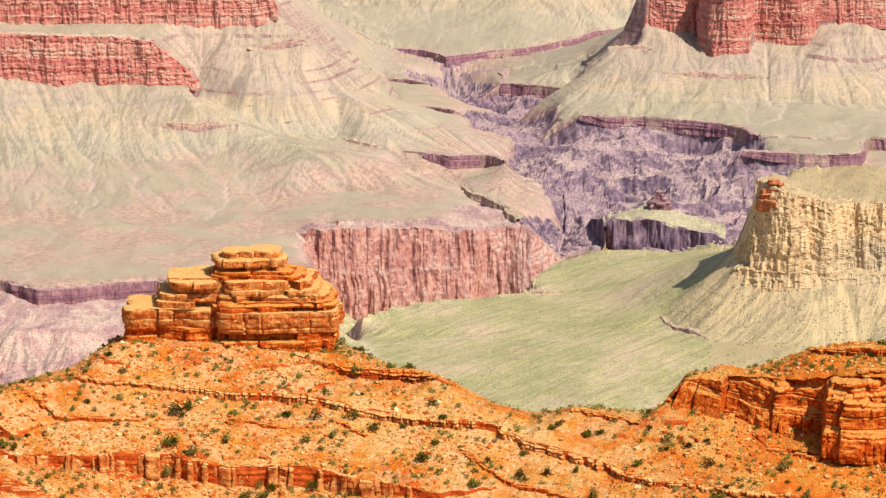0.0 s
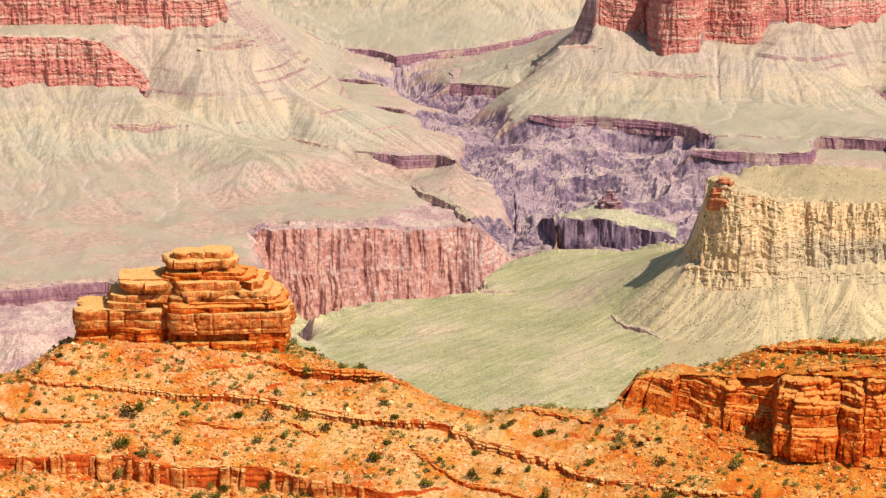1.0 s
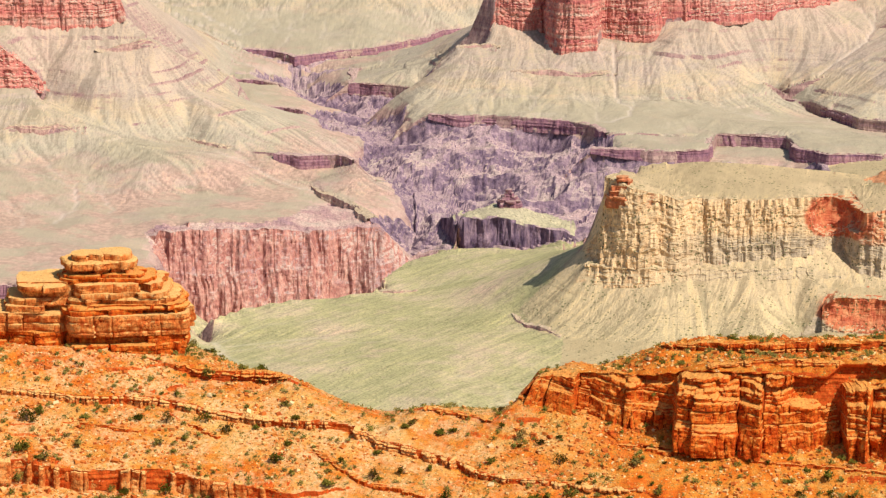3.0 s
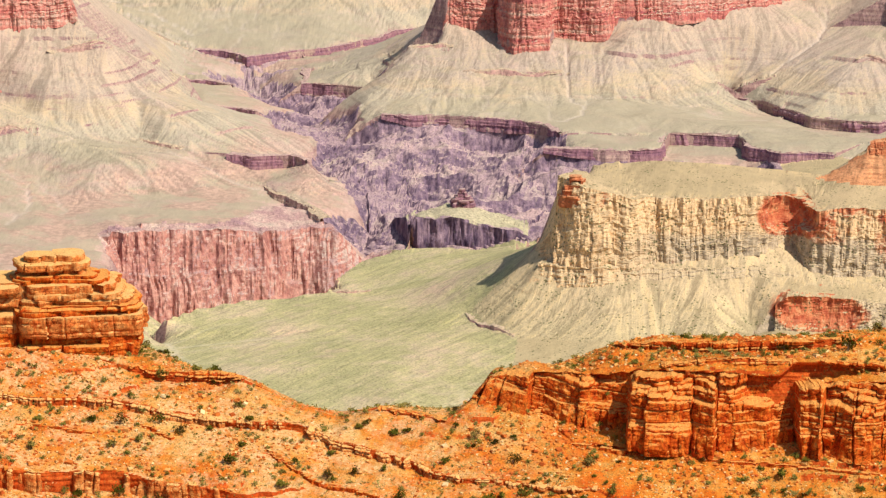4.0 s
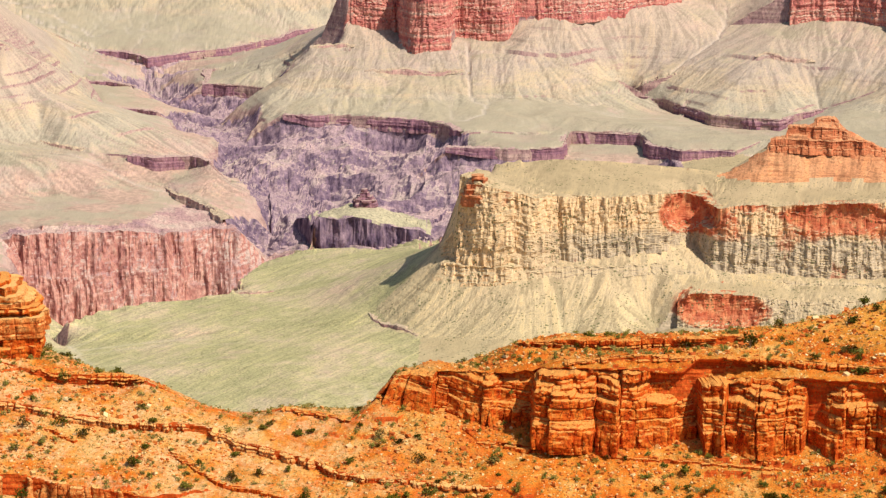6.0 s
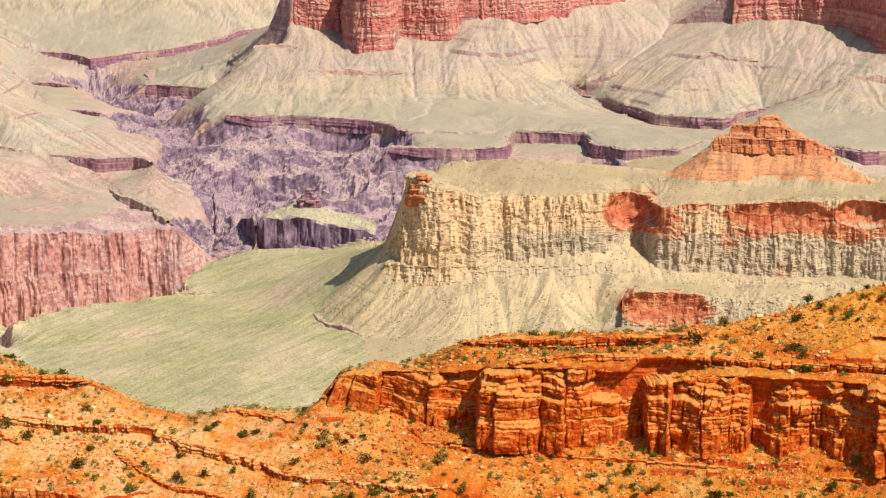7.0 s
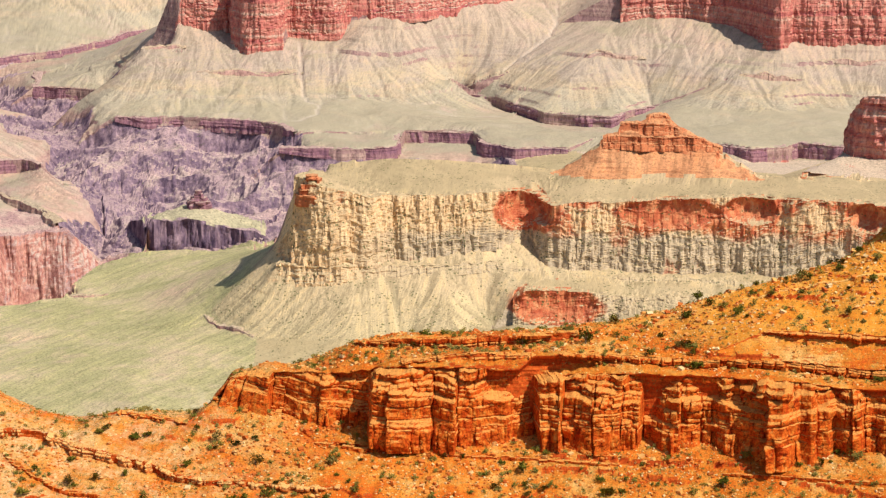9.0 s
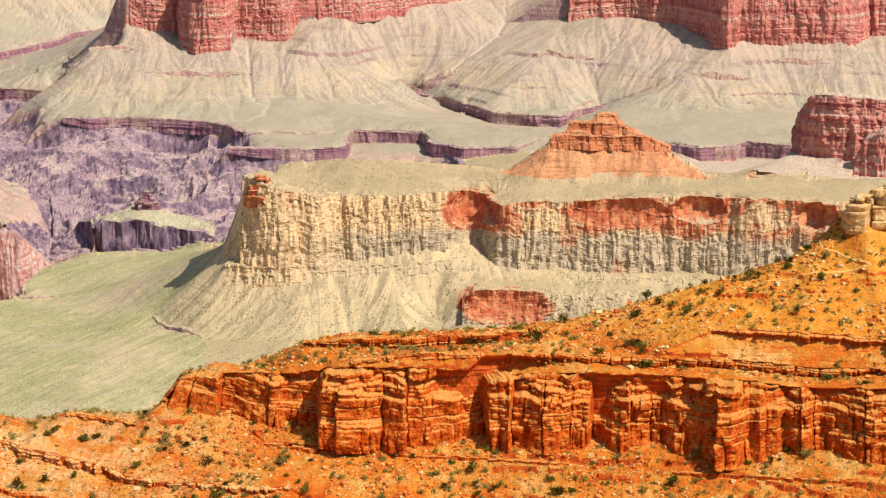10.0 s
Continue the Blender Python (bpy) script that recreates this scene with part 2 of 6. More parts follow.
def grey_foot(n, face, x, z, ragged):
    grey = n.ramp(n.noise(7, 6, 0.7, 1, 1, 0.7), [(0.34, (0.24, 0.18, 0.12)), (0.5, (0.49, 0.39, 0.26)), (0.66, (0.66, 0.52, 0.34))])
    low = n.math("SUBTRACT", 1.0, n.span(n.math("ADD", z, n.math("MULTIPLY", ragged, 22)), 106, 118))
    return n.mix(n.math("MULTIPLY", low, n.span(x, 90, 200)), face, grey)


def hollow_ground(n, colour):
    """The floors of the alcoves are as red as their walls."""
    x = n.node("ShaderNodeSeparateXYZ")
    n.put(x.inputs[0], n.geo.outputs["Position"])
    ragged = n.math("MULTIPLY", n.math("SUBTRACT", n.noise(26, 6, 0.65), 0.5), 1.1)
    leaning = n.math("SUBTRACT", 0.9, n.span(n.flatness(), 0.84, 0.93), True)
    return n.mix(n.math("MULTIPLY", hollows(n, x.outputs["X"], x.outputs["Z"], ragged), leaning), colour, red_rock(n))


M_KNOLL = canyon("knoll", [(0.3, (0.40, 0.37, 0.22)), (0.7, (0.52, 0.44, 0.29))],
                 [(0.3, (0.22, 0.17, 0.17)), (0.5, (0.36, 0.28, 0.26)), (0.7, (0.48, 0.40, 0.33))], (0.4, 0.62), 4, (30, 0.7), (5, 0.22, GREEN), 3)
M_MESA = canyon("mesa_rock", [(0.3, (0.52, 0.41, 0.26)), (0.5, (0.60, 0.47, 0.29)), (0.7, (0.46, 0.40, 0.24))],
                [(0.3, (0.42, 0.24, 0.12)), (0.42, (0.66, 0.44, 0.23)), (0.54, (0.78, 0.56, 0.31)), (0.7, (0.70, 0.38, 0.16))], (0.5, 0.72), 2.2, (12, 0.8), (4, 0.3, GREEN), 2.2, red_beds, None,
                [(-10, (0.43, 0.37, 0.195)), (15, (0.48, 0.405, 0.22)), (45, (0.52, 0.415, 0.23)), (80, (0.54, 0.415, 0.24)), (130, (0.56, 0.41, 0.23)), (165, (0.48, 0.355, 0.195))], 90, None, None, (0.95, RUNS, 0.5, (0.38, 0.355, 0.215)), ((0.37, 0.305, 0.165), 0.6), inlay=hollow_ground)
M_HILL = canyon("red_hill", [(0.3, (0.54, 0.22, 0.10)), (0.6, (0.62, 0.31, 0.15))],
                [(0.3, (0.38, 0.11, 0.05)), (0.5, (0.52, 0.175, 0.075)), (0.7, (0.60, 0.28, 0.13))], (0.62, 0.82), 3, (5, 0.25), (4, 0.16, GREEN), 1.5, None, None, None, 90, None, (3.2, 0.7), (0.8, RUNS, 0.0, (0.5, 0.3, 0.2)))
def east_sand(n, soil):
    """Loose golden sand lies on the hill above the cliff, pale rubble on the western slope."""
    x = n.node("ShaderNodeSeparateXYZ")
    n.put(x.inputs[0], n.geo.outputs["Position"])
    wide = n.math("MULTIPLY", n.math("SUBTRACT", n.noise(24, 6, 0.65), 0.5), 60)
    here = n.math("MULTIPLY", n.span(n.math("ADD", x.outputs["X"], wide), 130, 190), n.span(n.math("ADD", x.outputs["Z"], n.math("MULTIPLY", wide, 0.3)), 410, 420))
    west = n.math("MULTIPLY", n.math("SUBTRACT", 1.0, n.span(n.math("ADD", x.outputs["X"], wide), -60, 60)), n.span(n.noise(13, 6, 0.7), 0.40, 0.60))
    soil = n.mix(n.math("MULTIPLY", west, 0.7), soil, n.ramp(n.noise(1.6, 6, 0.75), [(0.36, (0.48, 0.17, 0.045)), (0.48, (0.66, 0.36, 0.14)), (0.6, (0.76, 0.54, 0.28))]))
    return n.mix(n.math("MULTIPLY", here, 0.75), soil, n.ramp(n.noise(9, 6, 0.7), [(0.32, (0.58, 0.155, 0.012)), (0.5, (0.70, 0.28, 0.03)), (0.68, (0.76, 0.40, 0.085))]))


M_RIDGE = canyon("orange_ridge", [(0.36, (0.50, 0.085, 0.010)), (0.44, (0.58, 0.145, 0.016)), (0.51, (0.60, 0.215, 0.032)), (0.57, (0.64, 0.30, 0.075)), (0.66, (0.68, 0.40, 0.14))],
                 [(0.3, (0.34, 0.045, 0.009)), (0.5, (0.54, 0.088, 0.014)), (0.7, (0.66, 0.17, 0.03))], (0.6, 0.8), 0.7, (1.6, 0.3), (1.3, 0.27, (0.23, 0.17, 0.045)), 0.9, None,
                 (12, 3, WASH, 0.6), None, 30,
                 (0.95, 0.5, [(0.0, (0.24, 0.045, 0.012)), (0.3, (0.28, 0.17, 0.04)), (0.5, (0.64, 0.27, 0.055)), (0.75, (0.74, 0.48, 0.16)), (1.0, (0.80, 0.64, 0.32))]), sand=east_sand)
M_BLOCK = canyon("sandstone_block", [(0.3, (0.58, 0.18, 0.026)), (0.5, (0.70, 0.31, 0.075)), (0.7, (0.64, 0.24, 0.045))],
                 [(0.32, (0.26, 0.026, 0.004)), (0.42, (0.50, 0.068, 0.008)), (0.52, (0.62, 0.124, 0.014)), (0.6, (0.68, 0.21, 0.03)), (0.72, (0.72, 0.37, 0.10))], (0.55, 0.85), 0.8, (4.5, 0.85), None, 1.3, cracks=(3.4, 0.55))
M_PALE = canyon("weathered_sandstone", [(0.3, (0.66, 0.28, 0.06)), (0.5, (0.76, 0.44, 0.15)), (0.7, (0.72, 0.36, 0.1))],
                [(0.3, (0.26, 0.035, 0.008)), (0.42, (0.52, 0.115, 0.022)), (0.52, (0.66, 0.245, 0.06)), (0.62, (0.72, 0.38, 0.13)), (0.78, (0.74, 0.48, 0.22))], (0.5, 0.75), 0.7, (2.6, 0.6), None, 1.1, cracks=(3.0, 0.5))
M_CREAM = canyon("cream_outcrop", [(0.3, (0.66, 0.40, 0.14)), (0.5, (0.74, 0.52, 0.24)), (0.7, (0.70, 0.44, 0.17))],
                 [(0.3, (0.40, 0.17, 0.05)), (0.44, (0.62, 0.36, 0.13)), (0.56, (0.74, 0.53, 0.25)), (0.7, (0.78, 0.62, 0.36))], (0.5, 0.75), 0.8, (3, 0.7), None, 0.8)


# ---- the lie of the land: rims, feet and crests as plan lines with their heights ----
# name, height of the cliff below the line, how far its foot stands out, drop behind a crest, points
FAR_LINES = [
    ("far_edge", 0, 3, 0, [(-1555, 4625.7, 139.2), (-1190, 4732.6, 131.6), (-712.3, 4827.7, 126.8), (-221.5, 4875, 127.8), (332.7, 4868.6, 136)]),
    ("far_edge_e", 0, 3, 0, [(489.7, 4855.4, 126.7), (879.7, 4800.1, 129.9), (1229, 4722.7, 136), (1576, 4618.3, 145.2)]),
    ("far_slope", 0, 3, 0, [(-649.1, 4655, 71.46), (-545.1, 4668.3, 66.43), (-440.7, 4679.3, 61.71), (-307.6, 4689.9, 76.65), (-164.9, 4697.1, 74.92), (-98.17, 4699, 64.17)]),
    ("rim_1", 13, 3, 0, [(-468.7, 4400.5, 40), (-426.6, 4386.8, 40), (-380.1, 4320, 40), (-322.1, 4373.9, 40), (-262.4, 4423, 40), (-186.2, 4538.1, 40), (-161.7, 4625.8, 40), (-106.4, 4665.4, 40)]),
    ("rim_2", 19, 3, 0, [(-281, 4204.6, 40), (-278.2, 4064.7, 40), (-261.6, 4066.4, 40), (-214.7, 4045.5, 40), (-180.5, 4023.5, 40), (-172.1, 4055.3, 40), (-139.6, 4027.9, 40), (-110, 4000.7, 40)]),
    ("rim_3", 17, 3, 0, [(-504.9, 3904.1, 40), (-460.9, 3874.8, 40), (-420.7, 3874.3, 40), (-386.7, 3854.1, 40), (-354.3, 3848.1, 40), (-325.9, 3823, 40)]),
    ("rim_4", 8, 3, 0, [(-460.5, 4085.4, 42), (-417.7, 4079.3, 42), (-377.8, 4031.2, 42)]),
    ("rim_5", 16, 3, 0, [(-146.4, 3751.8, 50), (-106.1, 3738.1, 50), (-60.32, 3738.5, 50), (-14.54, 3725.5, 50), (30.82, 3708.4, 50), (68.02, 3677.6, 50), (90.64, 3616.6, 50)]),
    ("rim_6", 17, 3, 0, [(-336, 3531.7, 35), (-301.7, 3515.5, 35), (-258.4, 3520.1, 35), (-232.5, 3491.6, 35)]),
    ("rim_6b", 4, 3, 0, [(-457.7, 3594.6, 36), (-424.3, 3565.3, 36), (-385.9, 3553.1, 36)]),
    ("rim_7", 16, 3, 0, [(69.3, 3535, 45), (105.4, 3527.7, 45), (148.4, 3516.5, 45), (199.2, 3521.2, 45), (217.8, 3529.5, 45), (235.2, 3635.8, 45), (287.1, 3632.5, 45), (324.9, 3620.6, 45), (335.3, 3547.3, 45), (370.6, 3500.4, 45), (414.7, 3508.9, 45), (439.1, 3501.5, 45)]),
    ("rim_8", 16, 3, 0, [(329.7, 3930.8, 50), (354.8, 3897.2, 50), (380.1, 3868.9, 50), (402.1, 3812.9, 50), (433.6, 3745.2, 50), (483.5, 3715, 50), (519.9, 3702.4, 50), (548.9, 3747.1, 50), (589.7, 3788.5, 50)]),
    ("rim_9", 20, 3, 0, [(631.7, 3459.3, 55), (662.4, 3429.1, 55), (708.3, 3441.1, 55), (729.1, 3471.3, 55), (780, 3435.2, 55), (803.2, 3457.2, 55)]),
    ("gorge_c", 0, 3, 0, [(-308.1, 3867.7, 17.36), (-253.3, 3881.7, 16.73), (-198.5, 3754.8, 22.75), (-142.4, 3697.3, 32.58), (-51.48, 3689.6, 30.31), (45.86, 3639.7, 28.38), (84.98, 3559, 29.28)]),
    ("gorge_d", 0, 3, 0, [(-214.7, 3463.3, 24.72), (-155.3, 3496.6, 1.151), (-69.96, 3539.3, -5.59), (23.86, 3519.9, 7.562), (79.55, 3439.1, 17.44)]),
    ("gorge_e", 0, 3, 0, [(-192.6, 3284.4, -33.74), (-145, 3286.8, -40.18), (-90.79, 3288.7, -32.4), (-22.99, 3289.9, -34.6), (24.07, 3289.9, -23.1), (71.02, 3289.2, -14.97)]),
    ("gorge_floor", 0, 3, 0, [(-369.5, 3098, -103), (-266, 3108.6, -96.32), (-201.3, 3113.5, -82.5), (-136.6, 3117, -75.06), (-72.08, 3119.2, -63.97), (-7.646, 3120, -59.25), (56.44, 3119.5, -50.92)]),
    ("knob_ridge", 0, 3, 0, [(-119.9, 3327.8, -2.351), (-82.34, 3329, 3.832), (-58.5, 3329.5, 9.841), (-41.48, 3329.7, 12.95), (-14.15, 3330, 12.09), (10, 3330, -0.6838), (40.97, 3329.7, -13.26)]),
    ("knob_back", 0, 3, 0, [(-93.76, 3368.7, -1.862), (-35.12, 3369.8, 7.657), (16.94, 3370, -5.407)]),
    ("knob_brow", 0, 3, 0, [(-88.7, 3290.8, 12.6), (-61.6, 3291.4, 6.2), (-34.5, 3291.8, 1.3), (-0.5, 3292.0, -4.9), (40.4, 3291.8, -11.8)]),
    ("knob_front", 0, 3, 0, [(-115.7, 3225.5, -18.9), (-62.5, 3226.9, -18.0), (-22.5, 3227.4, -22.7), (30.2, 3227.4, -9.2)]),
    ("slab", 8, 3, 0, [(-290.1, 3466.5, 8), (-256.1, 3397.7, 8), (-215.5, 3315.4, 8), (-196.8, 3257.6, 8)]),
    ("patch_end", 0, 3, 0, [(-240.1, 3607.8, 0), (-197.6, 3479.6, 0), (-173.7, 3435.1, 0)]),
    ("wall_top", 0, 3, 0, [(-457.1, 3167.2, 5.212), (-441.3, 3173.9, 10.88), (-405.8, 3183.1, 12.4), (-340.5, 3195.2, 9.89), (-314.5, 3202.4, 10.98), (-275.2, 3210.5, 4.672), (-229, 3218.5, 3.957), (-186.1, 3225.7, 6.769), (-169.5, 3231.1, -14.54), (-156.1, 3236.2, -37.35)]),
    ("wall_foot", 0, 3, 0, [(-411.9, 3122.9, -83.42), (-366.5, 3128.6, -87.06), (-301.3, 3135.6, -83.78), (-236, 3141.1, -83.52), (-170.7, 3145.4, -76.19), (-138.3, 3147, -48.86)]),
    ("bulge", 0, 3, 0, [(-434, 3120, -2.727), (-418.2, 3122.1, -43), (-405.4, 3123.8, -73.36)]),
    ("left_rim", 20, 3, 0, [(-964, 2910.5, 0), (-744.2, 2913.9, 0), (-692.3, 2879.1, 0), (-658.3, 2893.2, 0), (-620.2, 2918.4, 0), (-572.8, 2931.3, 0), (-544.4, 2912.7, 0), (-497.9, 2930.8, 0), (-442.7, 2977.4, 0), (-423.6, 3021.3, 0)]),
    ("left_gorge", 0, 3, 0, [(-902.1, 2714, -18.37), (-709.6, 2770.6, -27.89), (-624.4, 2791, -24.83), (-538.1, 2808.9, -33.29), (-450.6, 2824.3, -34.97)]),
    ("left_gorge_b", 0, 3, 0, [(-867.3, 2599.1, -57.28), (-682, 2653.8, -67.48), (-599.7, 2673.6, -58.94), (-460.6, 2701, -62.7)]),
    ("left_a", 0, 3, 0, [(-1032, 3123.6, 10), (-805.5, 3162.8, 10), (-676.6, 3192.2, 10), (-582.5, 3234.5, 10), (-505.2, 3309.8, 10), (-431.6, 3387.3, 10), (-351.4, 3431.7, 10)]),
    ("left_b", 0, 3, 0, [(-1094, 3321.5, 38), (-850.2, 3346.9, 38), (-718.6, 3398.1, 38), (-589, 3481.2, 38), (-484.7, 3572.6, 38)]),
    ("spur", 0, 3, 13, [(-646.2, 3582.2, 96.41), (-607.8, 3553.4, 83.98), (-572.8, 3528.8, 73.25), (-533.2, 3499.6, 59.24), (-470.6, 3468.2, 53.69)]),
    ("spur_ledge", 7, 3, 0, [(-691.4, 3502.4, 69.03), (-637, 3506.6, 67.83), (-576.5, 3519.1, 70.45)]),
    ("temple_l_foot", 0, 3, 0, [(-1149, 3506.6, 120.8), (-904.9, 3577.3, 113.7), (-833.3, 3594.7, 107.7), (-761, 3610.7, 103.3), (-666, 3629.4, 99.66), (-648.4, 3632.6, 94.13)]),
    ("temple_l_top", 0, 3, 0, [(-1150, 3518.9, 181.2), (-906, 3589.4, 172), (-834.4, 3606.7, 169.1), (-762.1, 3622.7, 165.7), (-712.6, 3632.8, 159.7), (-689.5, 3637.2, 139.8), (-667.7, 3641.3, 122.8), (-653.3, 3643.9, 99.81)]),
    ("temple_l2_foot", 0, 3, 0, [(-1177, 3602.7, 177.9), (-883.3, 3685.6, 170.8), (-779.8, 3708.9, 170.7), (-705.1, 3723.8, 171.3), (-614.7, 3739.8, 170.5), (-576.8, 3745.9, 173.3), (-557, 3748.8, 177.8)]),
    ("temple_l2_top", 0, 3, 0, [(-1178, 3619, 254.2), (-781.3, 3724.9, 247), (-646.5, 3750.7, 245.8), (-601.6, 3758.2, 206.9), (-571.2, 3762.9, 206.7), (-560.8, 3764.5, 181.9)]),
    ("temple_l2_back", 0, 3, 0, [(-1237, 3803.8, 255.2), (-820.6, 3914.9, 248), (-647.5, 3947.3, 238.6)]),
    ("l2_spur", 0, 3, 0, [(-553.3, 3765.6, 170.9), (-508.5, 3755.7, 143.5), (-471.7, 3770.6, 121.6), (-426.7, 3856.5, 85.41)]),
    ("l2_ledge", 6, 3, 0, [(-592.8, 3697.8, 143), (-547.7, 3704.7, 145.7), (-505.5, 3710.7, 150.1)]),
    ("temple_r_foot", 0, 3, 0, [(-65.35, 4009.5, 139), (-20.53, 4013.9, 132.7), (12.19, 4026, 125.3), (21.7, 3944.9, 104.5), (52.13, 3937.7, 111.4), (81.16, 3944.2, 108.1), (92.04, 4003.9, 117.2), (126, 3994, 115.5), (161.7, 3992.7, 115.8), (167.1, 4012.5, 142.5), (216, 4014.2, 145.7), (264.8, 4011.3, 147.9), (340.9, 4045.9, 151.6), (393.4, 4081.5, 157.0), (468.8, 4165.5, 157.9), (538.2, 4146.6, 158.8)]),
    ("temple_r_top", 0, 3, 0, [(-59.85, 4025.6, 218.7), (-20.76, 4029.9, 218.3), (15.18, 4042, 217), (27.83, 3969.9, 209.5), (43.74, 3961.8, 226.7), (66.23, 3957.4, 211.2), (79.64, 3989.2, 215.4), (95.14, 4018.9, 179.1), (141.7, 4009.5, 221.2), (174.9, 4028.2, 219.1), (384.6, 4090.6, 212.3), (469.4, 4182.0, 201.5), (539.4, 4167.3, 203.5)]),
    ("temple_r_back", 0, 3, 0, [(12.57, 4300, 212.3), (99.47, 4298.8, 212.7), (402, 4281.2, 215.5), (547, 4265.1, 217.8)]),
    ("r_side", 0, 3, 0, [(-71.84, 4149.4, 131.2), (-85.11, 4399.2, 89.78)]),
    ("r_talus_a", 5, 3, 0, [(-117.1, 3963.3, 112.8), (-76.75, 3964.3, 112.7), (-52.53, 3964.7, 109.5)]),
    ("r_left", 0, 3, 0, [(-102.8, 4038.7, 113.2), (-155.2, 4117.1, 79.73), (-209.6, 4194.8, 50.61)]),
    ("r_talus_b", 5, 3, 0, [(-39.58, 3884.8, 90.24), (11.96, 3885, 87.96), (67.47, 3884.4, 86.61), (115, 3883.3, 86.13)]),
    ("r_talus_c", 0, 3, 0, [(-174.8, 3801, 54), (-65.97, 3804.4, 64), (50.83, 3804.7, 66), (167.5, 3801.3, 61), (245, 3797.1, 56)]),
    ("r_talus_d", 0, 3, 0, [(-62, 3768.5, 55), (50, 3762.7, 57.5), (160, 3735, 55), (250, 3710, 52)]),
    ("r_slope", 0, 3, 0, [(171.5, 3911.2, 97.19), (251.2, 3906.9, 90.03), (314.9, 3902.3, 74.84), (354.6, 3898.9, 67.46)]),
    ("r_gully", 0, 3, 0, [(328.1, 3866.1, 64.72), (403.1, 3909.3, 82.05), (440.4, 3965.6, 105.9), (488.7, 4038.8, 128.2)]),
    ("r_plain", 0, 3, 0, [(345.8, 3623.9, 52), (415.6, 3583.4, 52), (483.9, 3543.7, 52), (570.3, 3585.9, 52)]),
    ("temple_r2_foot", 0, 3, 0, [(569.7, 4006.9, 138.2), (609.8, 3998.5, 143.1), (667.6, 3996.8, 145.2), (712.2, 3966.6, 142.3), (744.2, 3914.9, 131.3), (762.5, 3847.2, 118.3), (774.7, 3827.4, 119.5), (796.3, 3848.5, 129.8), (868, 3843.2, 128.9), (945.6, 3829, 129.3), (963.4, 3841, 124.1), (982, 3877.6, 130.7), (1187, 3819.8, 130.3)]),
    ("temple_r2_top", 0, 3, 0, [(577.9, 4022.2, 182.5), (611.2, 4014.7, 215.9), (669.0, 4012.9, 215.8), (721.1, 3979.2, 219.3), (750, 3931.1, 224.8), (766.7, 3862.6, 200.9), (777.3, 3844.2, 211.1), (798.5, 3864.4, 232.3), (868.5, 3859.5, 232.3), (930.7, 3849.1, 232.9), (954.8, 3853.5, 176.3), (990.7, 3894, 227.1), (1188, 3838.4, 232)]),
    ("temple_r2_back", 0, 3, 0, [(596.9, 4207.9, 218.9), (932.3, 4146.5, 223.1), (1255, 4060.4, 230.2)]),
    ("r2_ledge", 6, 3, 0, [(508.8, 3886.8, 109.7), (552.3, 3880.9, 108.5), (593.4, 3874.8, 107.3)]),
    ("r2_ledge_b", 7, 3, 0, [(708, 3784.3, 93.57), (750.9, 3776.1, 91.97), (805.8, 3764.7, 88.34)]),
    ("r2_ledge_c", 5, 3, 0, [(825.5, 3811.6, 106.9), (875.3, 3800.5, 106.5), (943.7, 3784.1, 105)]),
    ("r2_plain", 0, 3, 0, [(608.3, 3721.8, 58), (715.2, 3667.8, 58), (839.2, 3703.2, 58), (968.7, 3692.7, 58)]),
    ("dark_top", 0, 3, 60, [(702.1, 3070.8, 135.1), (709.6, 3058.8, 163), (717.6, 3022, 190.9), (732.7, 3010.1, 192.7), (805.4, 2993.6, 186.9), (981, 2940.7, 185.9)]),
    ("dark_foot", 0, 3, 0, [(692.4, 3054.5, 120), (711.1, 3017.3, 121.5), (750.1, 2992.4, 121.8), (804.1, 2978.4, 118.5), (979.5, 2925.4, 119.6)]),
    ("dark_b_top", 0, 3, 0, [(742.8, 2958.2, 126.5), (752.7, 2955.7, 148.8), (774.7, 2950, 164.6), (851.7, 2928.7, 171), (966, 2893, 175.7)]),
    ("dark_b_foot", 0, 3, 0, [(738.6, 2948.9, 111.3), (775.3, 2939.5, 110.7), (851.5, 2918.3, 110.5), (965.9, 2882.5, 115.7)]),
    ("dark_talus", 0, 3, 0, [(619.4, 2914.9, 123.6), (660.8, 2905.8, 121), (719.6, 2891.8, 114.7), (835.2, 2860.6, 109.8)]),
    ("mesa_back", 0, 3, 70, [(77.12, 2828.9, 150.8), (86.03, 2835.1, 151.8), (100.8, 2841.1, 148.7), (106.9, 2847.3, 153.9), (135.3, 2852.5, 158.4), (170.8, 2857, 160.6), (229.9, 2859.3, 157.5), (289.2, 2860.4, 152.1), (348.8, 2860.2, 144.6), (408.4, 2858.8, 142.1), (555.4, 2840.5, 137.9), (603, 2837.4, 135.9), (673.3, 2828.1, 134.8), (741.9, 2817.5, 137), (927.6, 2768.8, 141.7)]),
